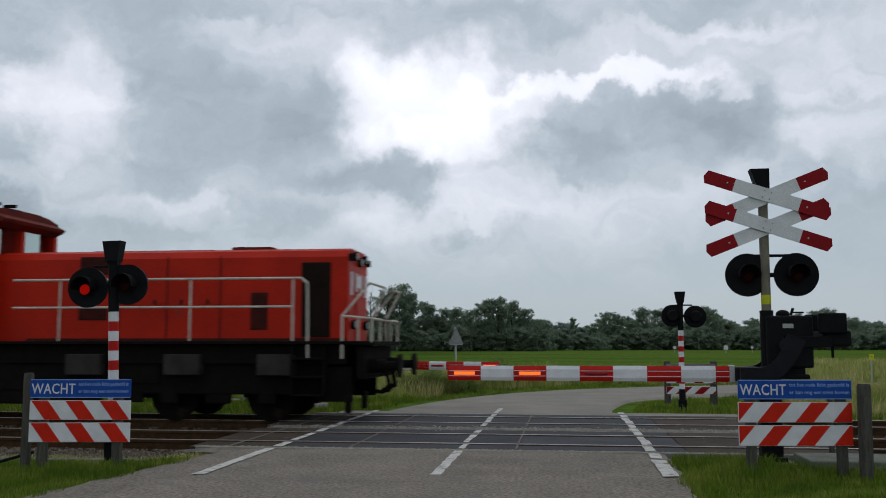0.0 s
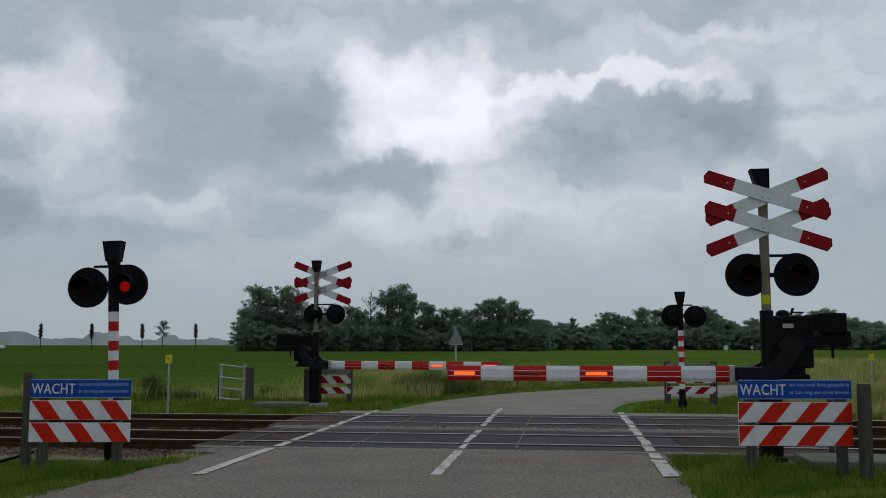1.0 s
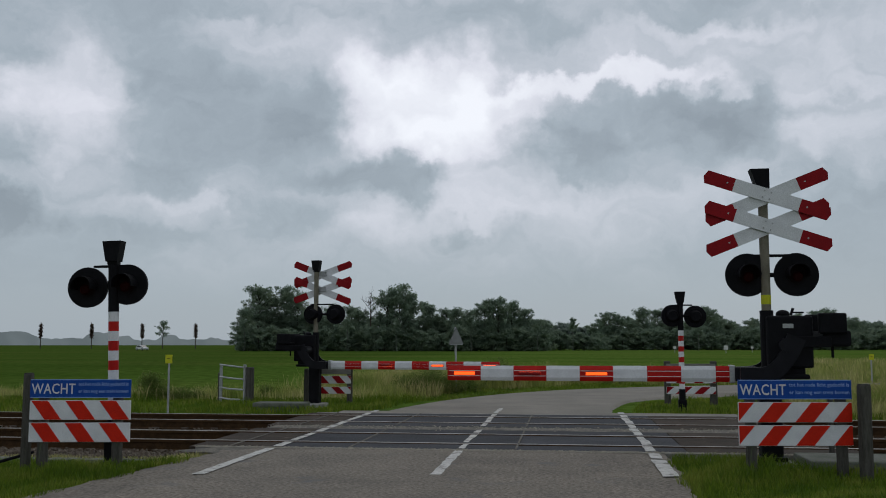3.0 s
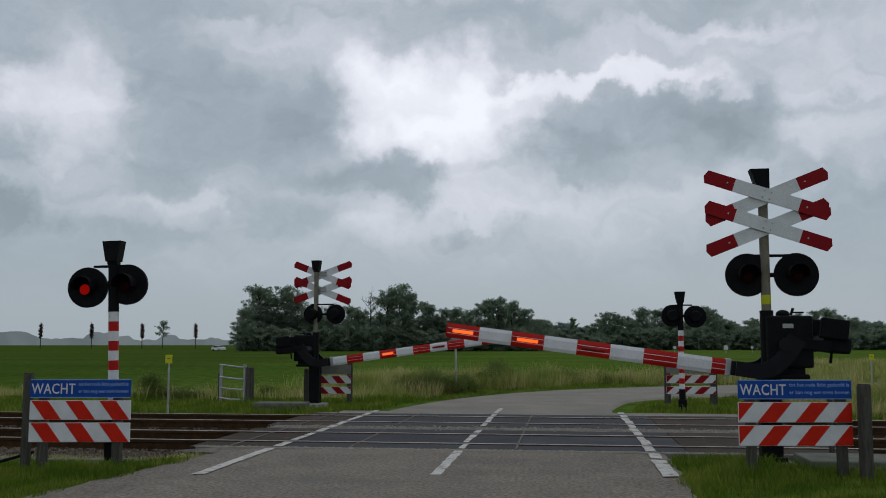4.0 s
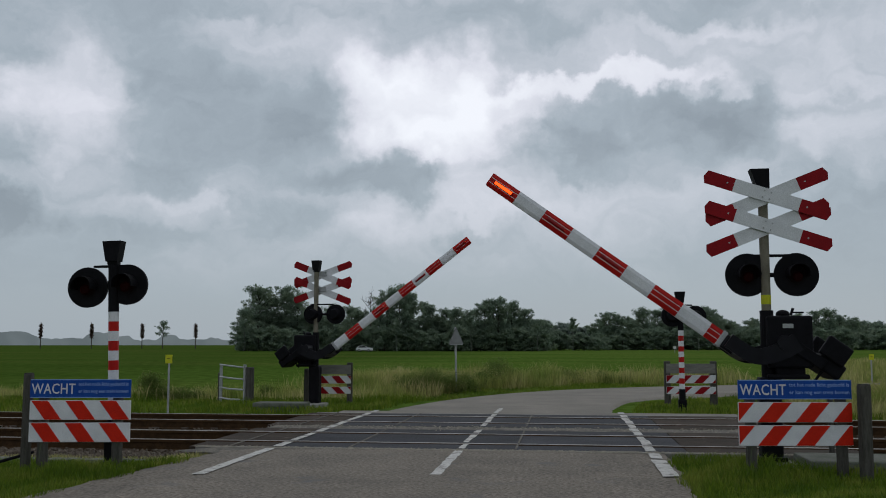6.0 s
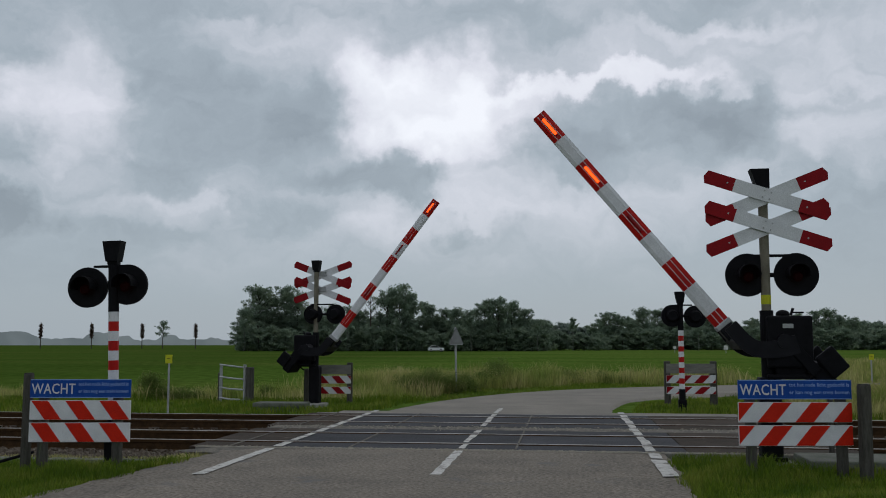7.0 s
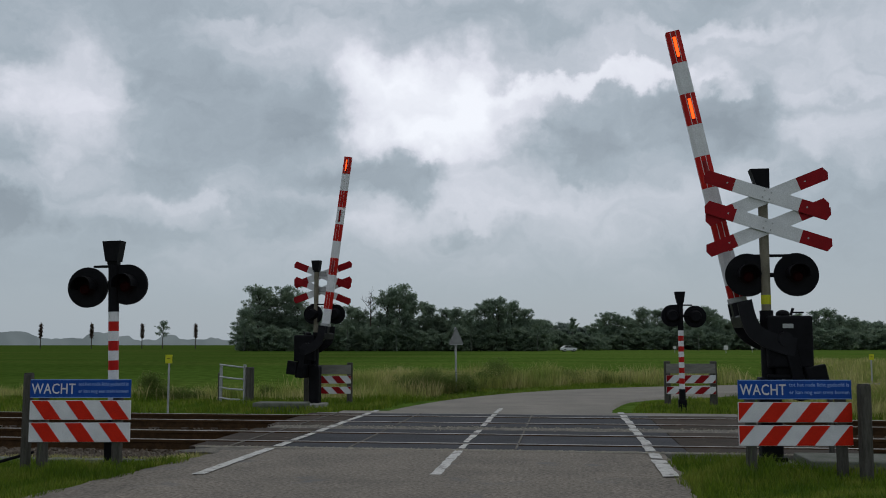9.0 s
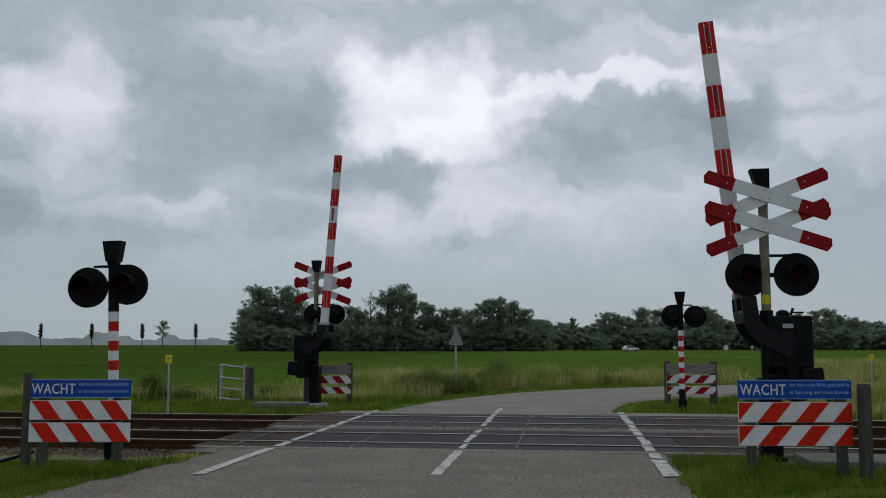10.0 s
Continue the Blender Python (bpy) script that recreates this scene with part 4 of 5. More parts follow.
    roof2 = part("cab_roof", B().plate(rp, X(10.9), X(8.36), turn), LOCO_ROOF, cab, "sooty red cab roof")
    part("sun_visor", B().plate([(X(8.36), 4.14), (X(8.36), 3.86), (X(8.14), 3.96), (X(8.10), 4.02)], -cw + 0.12, cw - 0.12), LOCO_ROOF, cab)
    for s, y in ((8.5, -0.5), (8.9, 0.2), (8.6, -0.9), (9.7, 0.4)):
        part("horn", B().tube((X(s), y, 4.22), (X(s), y, 4.36), 0.05, 0.07, 10).box((X(s - 0.1), y, 4.34), (0.25, 0.07, 0.07), 0.01), LOCO_DARK, roof2)
    # frame, steps, buffers
    part("walkway", B().box((X(7.2), 0, 1.50), (13.0, 2.84, 0.06), 0.01), LOCO_DARK, root, "dark walkway plate")
    part("main_frame", B().box((X(7.2), 0, 1.28), (12.4, 2.5, 0.38), 0.02).box((X(7.2), 0, 0.85), (3.6, 2.4, 0.6), 0.05).box((X(5.1), 0, 0.95), (0.8, 2.4, 0.5), 0.03), LOCO_DARK, root, "sooty underframe and fuel tank")
    # dark boxes added to close the gaps round the bogies, standing for deep shade
    for y in (-1.12, 1.12):
        part("side_skirt", B().box((X(3.3), y, 0.86), (3.6, 0.10, 0.70), 0.03).box((X(5.3), y, 0.72), (0.5, 0.10, 0.75), 0.03).box((X(7.2), y, 0.7), (2.6, 0.10, 0.8), 0.04).box((X(1.25), y, 0.72), (0.7, 0.10, 0.66), 0.02), LOCO_DARK, root, "dark filler boxes for the deep shade along the frame")
    for s in (4.2, 2.35, 6.2):
        part("equipment_box", B().box((X(s), -1.28, 1.08), (0.72, 0.22, 0.40), 0.02), mat("grimy_box", (0.045, 0.04, 0.036), (0.025, 0.022, 0.02), 3, 0.8), root)
    for s0, sgn in ((0.62, 1), (13.78, -1)):
        part("headstock", B().box((X(s0 + sgn * 0.09), 0, 1.12), (0.16, 2.7, 0.62), 0.03), LOCO_DARK, root)
        for y in (-0.875, 0.875):
            bf = part("buffer", B().tube((X(s0), y, 1.06), (X(s0 - sgn * 0.30), y, 1.06), 0.14, 0.12, 18).tube((X(s0 - sgn * 0.28), y, 1.06), (X(s0 - sgn * 0.54), y, 1.06), 0.085, seg=16), LOCO_DARK, root)
            part("buffer_plate", B().tube((X(s0 - sgn * 0.53), y, 1.06), (X(s0 - sgn * 0.60), y, 1.06), 0.21, 0.235, 22), LOCO_DARK, bf)
        for y in (-0.35, -0.2, 0.25, 0.42):
            part("brake_hose", B().path([(X(s0), y, 1.0), (X(s0 - sgn * 0.20), y, 0.92), (X(s0 - sgn * 0.26), y, 0.68), (X(s0 - sgn * 0.12), y, 0.52), (X(s0), y, 0.56)], 0.03, 8), LOCO_DARK, root)
        part("coupling", B().path([(X(s0), 0, 1.02), (X(s0 - sgn * 0.28), 0, 0.98), (X(s0 - sgn * 0.32), 0, 0.62)], 0.045), LOCO_DARK, root)
        for y in (-0.75, 0.75):
            part("rail_guard", B().box((X(s0 + sgn * 0.45), y, 0.32), (0.08, 0.3, 0.35), 0.02), LOCO_DARK, root)
        for side in (-1, 1):
            st = part("step_side", B().box((X(s0 + sgn * 0.78), side * 1.33, 0.98), (0.05, 0.2, 0.9), 0.006), LOCO_DARK, root)
            part("step_side", B().box((X(s0 + sgn * 1.40), side * 1.33, 0.98), (0.05, 0.2, 0.9), 0.006), LOCO_DARK, root)
            for z in (0.52, 0.86, 1.2):
                part("tread", B().box((X(s0 + sgn * 1.09), side * 1.36, z), (0.62, 0.24, 0.035), 0.005), LOCO_DARK, st)
    # handrails along the walkway and round the end platform
    for side in (-1, 1):
        y = side * 1.38
        part("handrail", B().path([(X(7.7), y, 2.72), (X(1.86), y, 2.72), (X(1.74), y, 2.62), (X(1.72), y, 1.2)], 0.024), HANDRAIL, root, "pale tubular handrail")
        part("handrail", B().path([(X(7.7), y, 2.18), (X(2.05), y, 2.18)], 0.022), HANDRAIL, root)
        for s in (2.02, 4.05, 6.72):
            part("rail_post", B().tube((X(s), y, 1.5), (X(s), y, 2.72), 0.022, seg=8), HANDRAIL, root)
        part("end_rail", B().path([(X(1.06), y, 1.2), (X(1.06), y, 2.0), (X(0.55), y * 0.95, 2.62), (X(0.35), y * 0.6, 2.55), (X(0.62), y * 0.5, 2.0)], 0.024), HANDRAIL, root, "bent pale platform rail")
        part("end_rail", B().path([(X(1.06), y, 2.0), (X(0.5), y, 1.95), (X(0.5), y, 1.5)], 0.022), HANDRAIL, root)
        part("end_rail", B().tube((X(0.75), y, 1.5), (X(0.75), y, 1.98), 0.02, seg=8), HANDRAIL, root)
        part("end_rail", B().path([(X(0.5), y, 1.95), (X(0.5), y * 0.4, 1.95), (X(0.5), y * 0.4, 1.5)], 0.02), HANDRAIL, root)
    part("end_platform", B().box((X(0.75), 0, 1.49), (0.62, 2.8, 0.07), 0.01).box((X(0.52), 0.9, 1.55), (0.1, 0.3, 0.2), 0.02), LOCO_DARK, root)
    # bogies
    wheel_b = B()
    wheel_b.tube((0, -0.065, 0), (0, 0.065, 0), 0.46, seg=32).tube((0, 0.06, 0), (0, 0.085, 0), 0.49, seg=32)
    wheel = wheel_b.mesh("wheel", LOCO_DARK)
    for sc in (3.55, 10.9):
        for y in (-1.08, 1.08):
            fr = B().box((X(sc), y, 0.70), (3.0, 0.12, 0.24), 0.03)
            for d in (-0.98, 0.98):
                fr.box((X(sc + d), y, 0.50), (0.34, 0.2, 0.34), 0.03)
                for e in (-0.3, 0.3):
                    fr.tube((X(sc + d + e), y, 0.55), (X(sc + d + e), y, 0.86), 0.075, seg=12)
            fr.box((X(sc), y, 0.48), (0.5, 0.14, 0.3), 0.03)
            part("bogie_frame", fr, LOCO_DARK, root, "sooty bogie frame with springs")
        for d in (-0.98, 0.98):
            for y in (-0.745, 0.745):
                part("wheel", wheel, LOCO_DARK, root, at=pose(X(sc + d), y, 0.465, 0, 0, 0 if y > 0 else 180))
    return root


LOCO = make_locomotive()


# ---- trees and far things ----
def leaf_cloud(rng, blobs, per, size):
    """Loose leaves, thick at the heart of each clump and scattered round it."""
    verts, faces = [], []
    for (cx, cy, cz, r, rz) in blobs:
        n = int(per * r * r)
        p = np.clip(rng.normal(size=(n, 3)), -2.2, 2.2) * np.array([r, r, rz]) * 0.62 + (cx, cy, cz)
        a = rng.normal(size=(n, 3))
        a /= np.linalg.norm(a, axis=1)[:, None]
        b = np.cross(a, rng.normal(size=(n, 3)))
        b /= np.linalg.norm(b, axis=1)[:, None]
        s = size * rng.uniform(0.6, 1.4, (n, 1))
        k = len(verts)
        quad = np.stack([p + a * s, p + b * s * 0.7, p - a * s, p - b * s * 0.7], 1)
        verts += quad.reshape(-1, 3).tolist()
        faces += [(k + 4 * i, k + 4 * i + 1, k + 4 * i + 2, k + 4 * i + 3) for i in range(n)]
    return verts, faces


def tree_meshes(seed, low, wide, limbs=20, leaves=6500, size=0.125, rise=1.0, bare=False, slim=False, stem=0.19):
    """Trunk with limbs and a leafy crown, ten metres high; low: where the crown begins, rise: how steeply the limbs climb."""
    rng = np.random.default_rng(seed)
    H = 10.0
    lean = rng.normal(size=2) * 0.25
    tb = B().tube((0, 0, -0.3), (lean[0] * 0.5, lean[1] * 0.5, H * 0.45), stem, stem * 0.7, 10)
    tb.tube((lean[0] * 0.5, lean[1] * 0.5, H * 0.45), (lean[0], lean[1], H * 0.93), stem * 0.7, 0.02, 8)
    blobs = []
    for k in range(limbs):
        t = (k + rng.random()) / limbs
        zb = H * (low + (0.88 - low) * t)
        shape = math.sqrt(max(1 - ((t - 0.35) / 0.70) ** 2, 0.06)) if not slim else (1 - t) ** 0.5 * min(1, t * 6 + 0.35)
        reach = wide * shape * rng.uniform(0.55, 1.12)
        a = k * 2.4 + rng.uniform(-0.5, 0.5)
        root = Vector((lean[0] * zb / H, lean[1] * zb / H, zb))
        end = root + Vector((math.cos(a) * reach, math.sin(a) * reach, reach * rise * rng.uniform(0.3, 1.0)))
        end.z = min(end.z, H * rng.uniform(0.93, 0.99))
        tb.tube(root, end, 0.06, 0.012, 5)
        for f in (0.4, 0.62, 0.82, 1.0):
            p = root.lerp(end, f) + Vector(rng.normal(size=3)) * wide * 0.09
            r = wide * rng.uniform(0.13, 0.27) * (1.15 - 0.35 * f) * (3.0 if slim else 1)
            blobs.append((*p, r, r * rng.uniform(0.6, 0.95)))
            if bare:
                for _ in range(2):
                    tb.tube(p, p + Vector(rng.normal(size=3)) * 0.5 + Vector((0, 0, 0.5)), 0.028, 0.008, 4)
    for k in range(4):
        r = wide * rng.uniform(0.12, 0.2)
        blobs.append((lean[0] + rng.normal() * wide * 0.12, lean[1] + rng.normal() * wide * 0.12, H * (0.84 + 0.035 * k), r, r))
    trunk = tb.mesh("trunk", BARK)
    if bare:
        return trunk, None
    per = leaves / sum(b[3] ** 2 for b in blobs)
    verts, faces = leaf_cloud(rng, blobs, per, size)
    me = bpy.data.meshes.new("crown")
    me.from_pydata(verts, [], faces)
    return trunk, me


def crown_of(me, material):
    c = me.copy()
    c.materials.append(material)
    return c


FX = 1660.0


def place_tree(kind, bearing, top, dist, base_z=-0.55, label="leafy dark green tree at the edge of the wood", width=1.0, group="wood edge trees"):
    """A tree whose bearing and height are given as the slope from the eye."""
    trunk, crown = kind
    dist *= 1.25
    h = 1.5 + (608 - top) / FX * dist - base_z
    s = h / 10.0
    x = (bearing - 784) / FX * dist
    root = thing("tree", pose(x, dist, base_z, 0, 0, random.uniform(0, 360)), label, "tree", group)
    root.scale = (s * width, s * width, s)
    part("trunk", trunk, BARK, root)
    if crown:
        part("crown", crown, LEAF, root)


def make_woods():
    def with_leaves(kinds, material=None):
        return [(t, crown_of(c, material or LEAF)) for t, c in kinds]

    broad = with_leaves([tree_meshes(k, 0.20, 3.0, 22, 8000, 0.125, 0.9) for k in (1, 2, 3)])
    airy = with_leaves([tree_meshes(k, 0.30, 2.3, 24, 6000, 0.115, 1.7) for k in (5, 6, 7)])
    dense = [tree_meshes(k, 0.0, 2.9, 18, 4600, 0.19, 0.55) for k in (11, 12, 13, 14)]
    dark = with_leaves(dense)
    hazed = with_leaves(dense, LEAF_HAZED)
    rnd = random.Random(12)
    skyline = ((436, 545, 205), (455, 506, 210), (476, 524, 215), (510, 503, 214), (528, 520, 212), (560, 542, 214), (590, 540, 210), (620, 542, 214), (640, 548, 210),
               (684, 512, 205), (706, 505, 206), (724, 520, 208), (758, 537, 214), (788, 546, 212), (806, 545, 208), (830, 547, 214), (858, 532, 205), (882, 525, 203), (904, 534, 206),
               (928, 546, 207), (950, 566, 208), (1074, 551, 235), (1092, 556, 236), (1112, 560, 245), (1136, 545, 240), (1162, 548, 246), (1190, 556, 250), (1222, 552, 246),
               (1250, 544, 238), (1268, 556, 244), (1405, 555, 245), (1446, 549, 250), (1468, 546, 240), (1482, 556, 243), (1506, 563, 246))
    for i, (x, top, d) in enumerate(skyline):
        kind = (airy if i % 2 else broad)[i % 3]
        place_tree(kind, x, top, d, width=rnd.uniform(0.85, 1.1))
    # lower, denser growth under and between them
    for i in range(70):
        x = 434 + i * 7.7
        place_tree(dark[i % 4], x + rnd.uniform(-5, 5), rnd.uniform(556, 580), 216 + rnd.uniform(-6, 8), label="dense dark shrubby tree in the wood", width=1.5)
    for i in range(60):
        x = 1062 + i * 9.0
        place_tree(dark[(i + 1) % 4], x + rnd.uniform(-5, 5), rnd.uniform(562, 582), 256 + rnd.uniform(-6, 8), label="dense dark shrubby tree in the wood", width=1.7)
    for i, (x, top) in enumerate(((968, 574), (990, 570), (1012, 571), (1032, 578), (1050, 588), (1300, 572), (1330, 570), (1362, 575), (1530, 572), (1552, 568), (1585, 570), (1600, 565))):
        place_tree(hazed[i % 4], x, top, 330, label="distant leafy tree with haze-paled leaves", width=1.7, group="distant trees")
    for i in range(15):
        place_tree(hazed[(i + 2) % 4], 946 + i * 8.4, rnd.uniform(578, 590), 320, label="distant leafy tree with haze-paled leaves", width=2.0, group="distant trees")
    # thicket along the foot of the wood
    low = [(t, crown_of(c, LEAF)) for t, c in (tree_meshes(k, 0.0, 4.2, 16, 2200, 0.30, 0.35) for k in (61, 62, 63))]
    for i in range(58):
        place_tree(low[i % 3], 430 + i * 9.3 + rnd.uniform(-3, 3), rnd.uniform(574, 592), 201 + rnd.uniform(0, 4), label="low dark thicket at the foot of the wood", width=1.35, group="thicket")
    for i in range(44):
        place_tree(low[i % 3], 1066 + i * 12 + rnd.uniform(-3, 3), rnd.uniform(580, 594), 232 + rnd.uniform(0, 4), label="low dark thicket at the foot of the wood", width=1.5, group="thicket")
    for i in range(14):
        place_tree(low[i % 3], 956 + i * 8.5, rnd.uniform(586, 598), 222 + rnd.uniform(0, 4), label="low dark thicket at the foot of the wood", width=1.4, group="thicket")
    # thin pale-stemmed trees along the field edge
    young = [(t, crown_of(c, LEAF)) for t, c in (tree_meshes(k, 0.5, 1.5, 14, 1600, 0.14, 1.2, stem=0.10) for k in (41, 42))]
    for i, x in enumerate((434, 615, 702, 834, 951, 1013, 1234)):
        stem, crown = young[i % 2]
        pale = stem.copy()
        pale.materials[0] = BARK_PALE
        place_tree((pale, crown), x, rnd.uniform(552, 566), 199, label="thin pale-stemmed young tree before the wood", group="field edge trees")
    bare = tree_meshes(21, 0.45, 1.3, 12, rise=1.4, bare=True)
    place_tree(bare, 657, 517, 205, label="bare dead tree standing among leafy ones", group="")
    slim = tree_meshes(31, 0.38, 0.62, 16, 2600, 0.13, 1.6, slim=True)
    slim = (slim[0], crown_of(slim[1], LEAF_RUSTY))
    for x in (75, 165, 254, 348):
        place_tree(slim, x, 569, 300, -0.6, "slender young poplar in the open field", 1.0, "young poplars")
    lone = tree_meshes(37, 0.40, 2.6, 12, 1500, 0.16, 0.7)
    place_tree((lone[0], crown_of(lone[1], LEAF)), 290, 566, 300, -0.6, "lone windswept tree in the open field", 1.0, "")


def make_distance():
    """Far woods and farms all round the plain, haze painted into their colour."""
    m = bpy.data.materials.new("painted_haze_woods")
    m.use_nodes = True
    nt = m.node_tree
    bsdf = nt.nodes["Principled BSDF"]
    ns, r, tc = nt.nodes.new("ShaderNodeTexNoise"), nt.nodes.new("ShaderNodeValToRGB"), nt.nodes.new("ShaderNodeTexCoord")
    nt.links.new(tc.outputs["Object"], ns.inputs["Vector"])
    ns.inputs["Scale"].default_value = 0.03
    # the haze is an emitted blue-grey over nearly black woods
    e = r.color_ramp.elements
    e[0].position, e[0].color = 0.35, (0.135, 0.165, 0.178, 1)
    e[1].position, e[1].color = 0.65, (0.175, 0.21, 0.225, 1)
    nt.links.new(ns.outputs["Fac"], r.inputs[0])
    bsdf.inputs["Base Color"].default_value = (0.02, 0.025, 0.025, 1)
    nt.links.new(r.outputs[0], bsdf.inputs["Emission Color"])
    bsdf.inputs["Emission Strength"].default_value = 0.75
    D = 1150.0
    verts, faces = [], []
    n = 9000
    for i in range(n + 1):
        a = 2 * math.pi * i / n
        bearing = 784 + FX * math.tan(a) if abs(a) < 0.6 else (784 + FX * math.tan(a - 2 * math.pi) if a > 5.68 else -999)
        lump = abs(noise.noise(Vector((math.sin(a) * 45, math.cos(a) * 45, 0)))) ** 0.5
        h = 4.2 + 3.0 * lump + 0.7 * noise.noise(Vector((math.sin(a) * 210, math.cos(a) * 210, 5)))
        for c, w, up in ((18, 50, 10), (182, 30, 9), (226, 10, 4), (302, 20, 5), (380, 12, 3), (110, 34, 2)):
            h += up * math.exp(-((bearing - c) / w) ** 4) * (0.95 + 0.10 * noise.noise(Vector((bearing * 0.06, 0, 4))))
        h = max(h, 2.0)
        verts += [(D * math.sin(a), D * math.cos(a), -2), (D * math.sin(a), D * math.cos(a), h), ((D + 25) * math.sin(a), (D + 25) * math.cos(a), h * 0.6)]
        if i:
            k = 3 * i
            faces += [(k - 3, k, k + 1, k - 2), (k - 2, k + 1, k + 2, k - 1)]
    raw("backdrop", verts, faces, m, "structure", "distant woods along the horizon in painted blue-grey haze", "backdrop")


make_woods()
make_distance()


def make_car():
    root = thing("car", pose(0, 0, 0), "small white passenger car driving on the far road", "car")
    side = [(-2.1, 0.35), (2.1, 0.35), (2.15, 0.75), (1.95, 0.92), (1.0, 1.0), (0.4, 1.45), (-1.2, 1.48), (-1.9, 1.0), (-2.15, 0.9)]
    side = [(x * 0.88, z) for x, z in side]
    part("body", B().plate(side, -0.85, 0.85), CAR_WHITE, root, "white car body")
    for y in (-0.86, 0.86):
        part("side_window", B().plate([(0.8, 1.0), (0.34, 1.38), (-1.0, 1.40), (-1.4, 1.02)], y - 0.006, y + 0.006), WINDOW, root)
        for x in (-1.15, 1.2):
            w = part("wheel", B().tube((x, y - 0.08, 0.32), (x, y + 0.08, 0.32), 0.32, seg=18), TYRE, root)
            part("rim", B().tube((x, y - 0.085, 0.32), (x, y + 0.085, 0.32), 0.19, seg=14), GALV, w)
    part("windscreen", B().plate([(0.91, 1.0), (0.38, 1.43), (0.42, 1.45), (0.97, 1.01)], -0.72, 0.72), WINDOW, root)
    for y in (-0.6, 0.6):
        part("headlight", B().box((1.86, y, 0.72), (0.06, 0.3, 0.14), 0.02), GALV, root)
    return root


CAR = make_car()


def make_far_sign(x, y, z, w, h, label):
    root = thing("far_sign", pose(x, y, z), label, "sign", "white roadside boards")
    part("board", B().box((0, 0, h), (w, 0.05, w), 0.01), HOUSE, root)
    part("pole", B().tube((0, 0.05, -0.5), (0, 0.05, h), 0.05, seg=8), GALV, root)


for bearing, w in ((1192, 0.6), (1282, 0.9), (1328, 0.5)):
    make_far_sign((bearing - 784) / FX * 200, 200, -0.4, w, 1.0, "small white board beside the far road")


# ---- grasses ----
def blades(name, n, place, height, lean, width, material, label, seed, m=CROSS):
    rng = np.random.default_rng(seed)
    pts = place(rng, n)
    k = len(pts)
    h = height(rng, pts)
    a = rng.uniform(0, 6.283, k)
    side = np.stack([np.cos(a), np.sin(a), np.zeros(k)], 1) * (width * rng.uniform(0.6, 1.3, k))[:, None]
    b = rng.uniform(0, 6.283, k)
    tip = np.stack([np.cos(b), np.sin(b), np.zeros(k)], 1) * (h * lean * rng.uniform(0.2, 1, k))[:, None]
    up = np.zeros((k, 3))
    up[:, 2] = h
    v = np.stack([pts - side, pts + side, pts + side * 0.7 + up * 0.6 + tip * 0.35, pts - side * 0.7 + up * 0.6 + tip * 0.35, pts + up + tip], 1).reshape(-1, 3)
    idx = np.arange(k) * 5
    quads = np.stack([idx, idx + 1, idx + 2, idx + 3], 1).tolist()
    tris = np.stack([idx + 3, idx + 2, idx + 4], 1).tolist()
    return raw(name, v.tolist(), quads + tris, material, "stuff", label, "grass", m)


def area(u0, u1, v0, v1, keep=None, clump=0.0):
    def place(rng, n):
        u, v = rng.uniform(u0, u1, n), rng.uniform(v0, v1, n)
        if clump:
            c = np.stack([rng.uniform(u0, u1, n // 40), rng.uniform(v0, v1, n // 40)], 1)[rng.integers(0, n // 40, n)]
            u, v = c[:, 0] + rng.normal(size=n) * clump, c[:, 1] + rng.normal(size=n) * clump
        if keep is not None:
            ok = np.array([keep(a, b) for a, b in zip(u, v)])
            u, v = u[ok], v[ok]
        z = np.array([ground_z(a, b) - 0.02 for a, b in zip(u, v)])
        return np.stack([u, v, z], 1)
    return place


FAR_LINE = [to_uv(p.x, p.y) for p in curve_through([(1.15, 20.6), (1.55, 22.4), (2.45, 25.0), (3.95, 27.6), (6.4, 29.9), (11, 32.2), (22, 35.2), (45, 39), (90, 45)], 6)]


def off_road(u, v):
    if v < 21.0:
        return True
    return min((u - a) ** 2 + (v - b) ** 2 for a, b in FAR_LINE) > 2.9 ** 2


def past_verge(u, v):
    """Beyond the mown strip on the outer side of the far road."""
    d, b = min(((u - a) ** 2 + (v - b) ** 2, b) for a, b in FAR_LINE)
    return d > (4.9 + 0.5 * math.sin(u * 1.3)) ** 2 and v > b


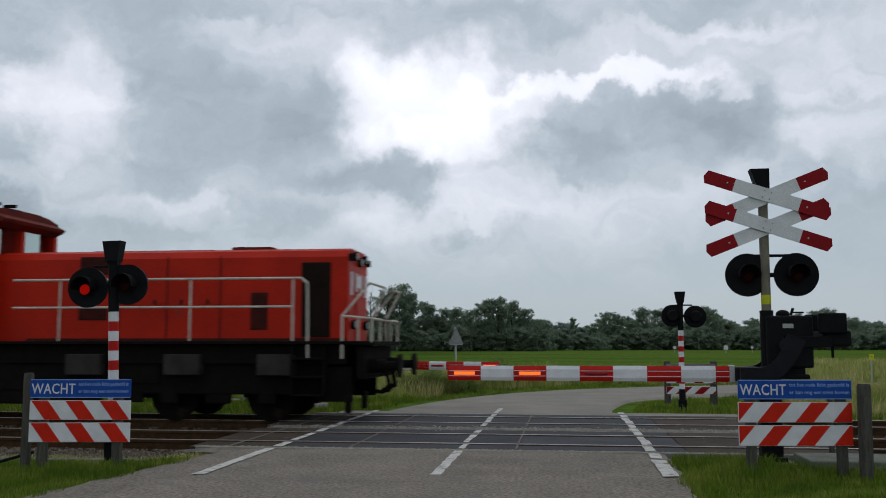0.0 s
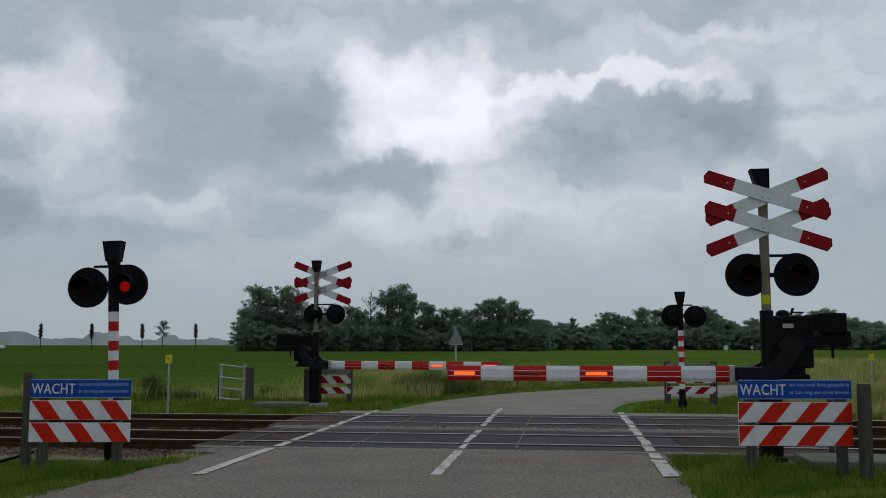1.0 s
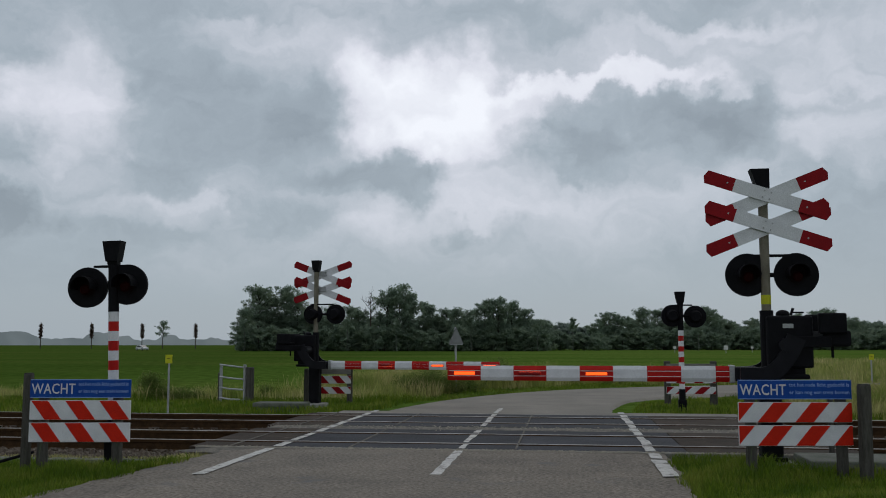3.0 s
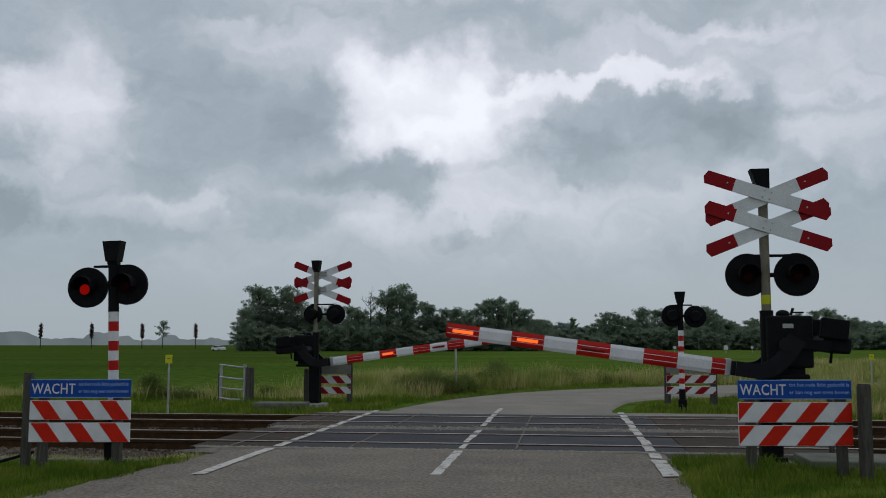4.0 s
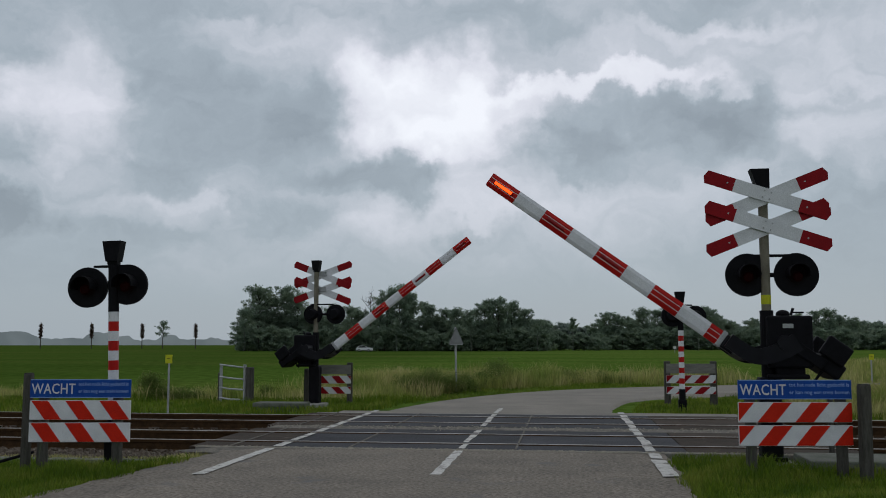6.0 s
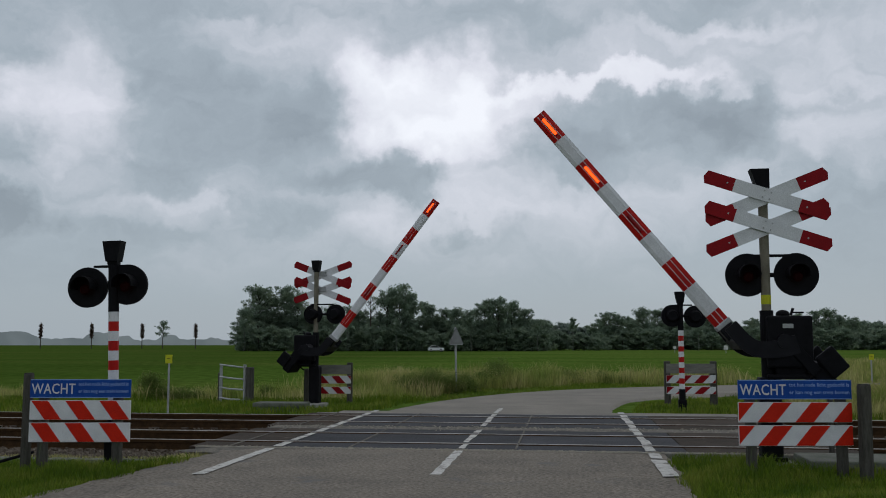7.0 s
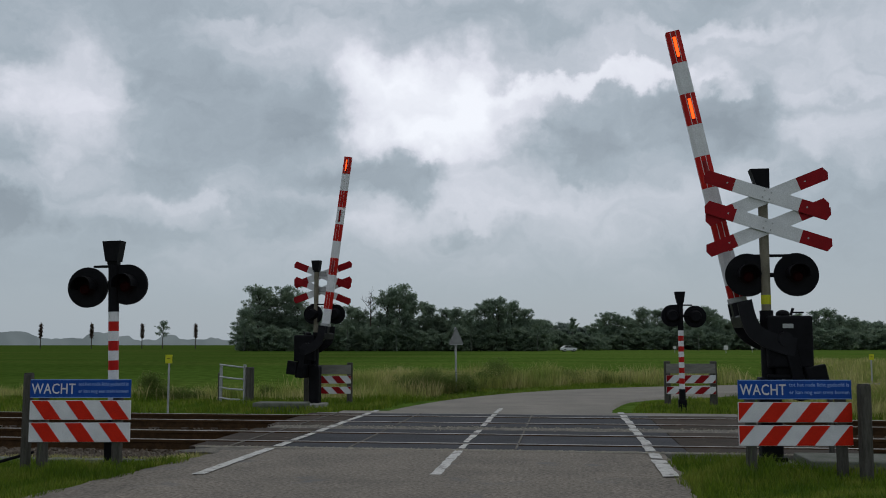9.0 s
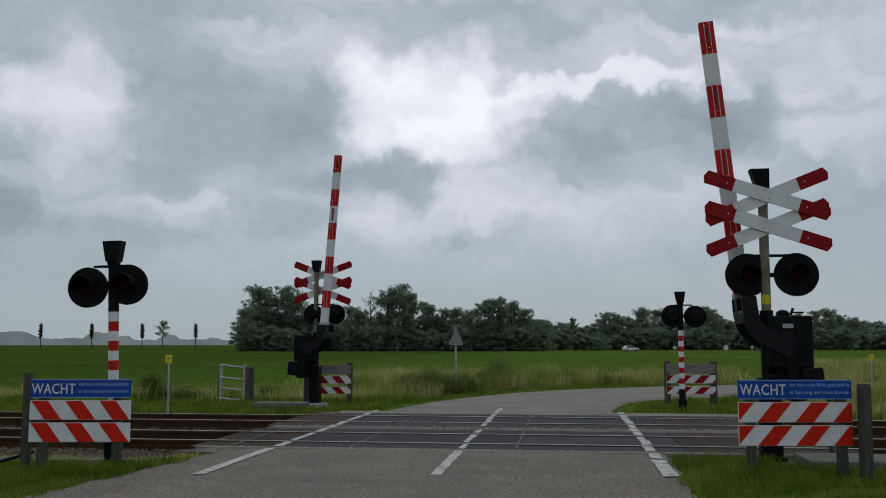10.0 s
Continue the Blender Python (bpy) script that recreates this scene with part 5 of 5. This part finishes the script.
def make_grass():
    def flat(lo, hi):
        def height(rng, p):
            patch = np.array([0.5 + 0.9 * noise.noise(Vector((a * 0.7, b * 0.7, 2.0))) for a, b, _ in p])
            return lo + (hi - lo) * np.clip(patch, 0.05, 1.1) * rng.uniform(0.5, 1.15, len(p))
        return height

    blades("verge_grass", 46000, area(-13, -4.62, 7.8, 13.0, lambda u, v: u < -4.78 - min(0.12 * max(0, 12.8 - v), 0.45) + 0.06 * math.sin(v * 5) - 0.35 * ease(v, 12.2, 13) and v < 11.75 + 0.25 * math.sin(u * 2.3)), flat(0.06, 0.20), 0.7, 0.006, GRASS,
           "lush green roadside grass", 1)
    blades("verge_grass", 42000, area(1.2, 9.5, 7.6, 12.9, lambda u, v: u > 1.32 + 0.08 * math.sin(v * 4) - 0.05 * max(0, 12 - v) and not (2.6 < u < 7.3 and v > 12.15)), flat(0.07, 0.24), 0.7, 0.006, GRASS,
           "lush green roadside grass", 2)
    blades("far_verge_grass", 52000, area(-20, 14, 20.9, 27.5, lambda u, v: off_road(u, v) and not (-5.3 < u < 2.4 and v < 21.15) and not (abs(u + 6.32) < 0.55 and 22.3 < v < 23.7)), flat(0.08, 0.26), 0.7, 0.010, GRASS, "rough green verge grass beyond the tracks", 3)
    blades("tall_grass", 52000, area(-8.5, 16, 27, 41, past_verge, 0.75), flat(0.20, 0.85), 0.55, 0.013, TALL, "tall brownish ditch grass", 4)
    blades("tall_grass", 70000, area(5, 26, 21.6, 36, lambda u, v: off_road(u, v) and not past_verge(u, v) and u > 5.6, 0.9), flat(0.25, 0.85), 0.55, 0.012, TALL,
           "tall dry grass beside the line", 5)
    blades("tall_grass", 16000, area(-24, -8, 26.0, 30, None, 0.5), flat(0.2, 0.6), 0.5, 0.014, TALL, "tall grass along the field edge", 6)
    blades("far_verge_grass", 30000, area(-8, 14, 27.3, 37, lambda u, v: off_road(u, v) and not past_verge(u, v) and min((u - a) ** 2 + (v - b) ** 2 for a, b in FAR_LINE) < 30), flat(0.06, 0.22), 0.8, 0.010, GRASS,
           "rough green verge grass along the bend", 8)
    blades("tall_grass", 42000, area(8, 34, 36, 78, lambda u, v: u > 0.2 * v and off_road(u, v), 1.4), flat(0.25, 0.7), 0.5, 0.030, TALL, "dry tan grass of the rough meadow", 9)
    blades("road_edge_grit_grass", 5000, area(-9.5, -4.7, 11.6, 13.6, lambda u, v: u < -4.95, 0.3), flat(0.03, 0.12), 0.8, 0.006, TALL, "sparse weeds in the ballast edge", 7)


def make_scrub(x, y, r, seed):
    rng = np.random.default_rng(seed)
    blobs = [(rng.normal() * r * 0.6, rng.normal() * r * 0.3, abs(rng.normal()) * r * 0.35 + r * 0.25, r * rng.uniform(0.3, 0.5), r * 0.35) for _ in range(9)]
    verts, faces = leaf_cloud(rng, blobs, 9500 / r, 0.022)
    root = thing("shrub", pose(x, y, -0.25), "low green shrub beside the ditch", "shrub", "ditch shrubs")
    me = bpy.data.meshes.new("foliage")
    me.from_pydata(verts, [], faces)
    me.materials.append(SCRUB)
    part("foliage", me, SCRUB, root)
    part("stem", B().tube((0, 0, 0), (0.05, 0, r * 0.6), 0.03, 0.01, 6).tube((0, 0, 0), (-0.2, 0, r * 0.5), 0.02, 0.008, 6), BARK, root)


make_grass()
for i, (x, y, r) in enumerate(((-8.08, 26.8, 0.55), (-7.2, 27.0, 0.42), (-5.2, 27.2, 0.35), (0.2, 32.2, 0.75), (-0.8, 31.6, 0.6), (2.0, 34.0, 0.65), (3.0, 34.6, 0.5), (4.6, 36.0, 0.6), (1.0, 33.2, 0.5), (6.5, 36.8, 0.5))):
    make_scrub(x, y, r, 50 + i)

make_panels()


# ---- what moves ----
def motions():
    # locomotive leaves along the far track
    mid = (RAIL_V[2] + RAIL_V[3]) / 2
    walk(LOCO, [(t, uv(-3.09 - 20.1 * t, mid, 0.014)) for t in (0, 0.1, 0.2, 0.3, 0.5, 1.0, 5.0, 10.0)])
    # booms rise: seconds and degrees
    near = ((0, 0), (3.1, 0), (3.3, 0.5), (3.8, 5.0), (4, 7.6), (4.5, 13.7), (5, 21.2), (5.5, 28.6), (7, 50.4), (7.5, 57.4), (8, 64.4), (8.5, 71.5), (9, 78.4), (9.3, 81.8),
            (9.5, 83.5), (9.7, 84.3), (10, 84.4))
    far = ((0, 0), (3.1, 0), (3.3, 0.5), (3.8, 5.0), (4, 7.6), (4.5, 14.0), (5, 22.0), (5.5, 29.5), (7, 52.0), (7.5, 59.0), (8, 66.8), (8.5, 74.2), (9, 82.5), (9.2, 84.8), (9.4, 85.6), (10, 85.7))
    for (arm, at), rows in zip(ARMS, (near, far)):
        walk(arm, [(t, pose(*at, 0, a, 0)) for t, a in rows])
    # white car on the far road
    track = ((0, -125, 284), (1.0, 5, 262), (2.5, 191, 232), (4.5, 457, 196), (5.5, 583, 190), (7, 772, 187), (7.5, 832, 187), (8, 891, 187), (8.5, 948, 188), (9, 1005, 189), (9.5, 1060, 190), (10, 1114, 191))
    place = [(t, Vector(((x - 784) / FX * d, d, 0.2))) for t, x, d in ((t, x, d * 1.22) for t, x, d in track)]
    rows = []
    for i, (t, p) in enumerate(place):
        q = place[min(i + 1, len(place) - 1)][1] - place[max(i - 1, 0)][1]
        rows.append((t, pose(p.x, p.y, -0.52, 0, 0, math.degrees(math.atan2(q.y, q.x)))))
    walk(CAR, rows)
    # flashing is imitated: each lamp turns between a dull and a glowing face
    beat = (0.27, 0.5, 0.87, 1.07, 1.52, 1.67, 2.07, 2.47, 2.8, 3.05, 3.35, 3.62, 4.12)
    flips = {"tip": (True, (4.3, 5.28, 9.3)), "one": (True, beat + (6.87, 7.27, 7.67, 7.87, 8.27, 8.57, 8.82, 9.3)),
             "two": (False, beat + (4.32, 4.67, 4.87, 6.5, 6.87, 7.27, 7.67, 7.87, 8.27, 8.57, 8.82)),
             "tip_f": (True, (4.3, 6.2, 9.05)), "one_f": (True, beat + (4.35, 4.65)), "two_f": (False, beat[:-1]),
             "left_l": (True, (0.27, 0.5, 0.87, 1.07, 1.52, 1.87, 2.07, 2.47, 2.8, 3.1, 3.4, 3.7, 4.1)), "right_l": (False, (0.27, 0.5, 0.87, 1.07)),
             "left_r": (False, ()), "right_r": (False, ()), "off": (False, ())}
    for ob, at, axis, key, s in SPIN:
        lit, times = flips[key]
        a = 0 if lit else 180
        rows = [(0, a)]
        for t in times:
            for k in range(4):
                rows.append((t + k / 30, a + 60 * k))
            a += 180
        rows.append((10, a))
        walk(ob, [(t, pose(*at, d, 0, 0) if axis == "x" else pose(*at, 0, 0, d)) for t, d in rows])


motions()
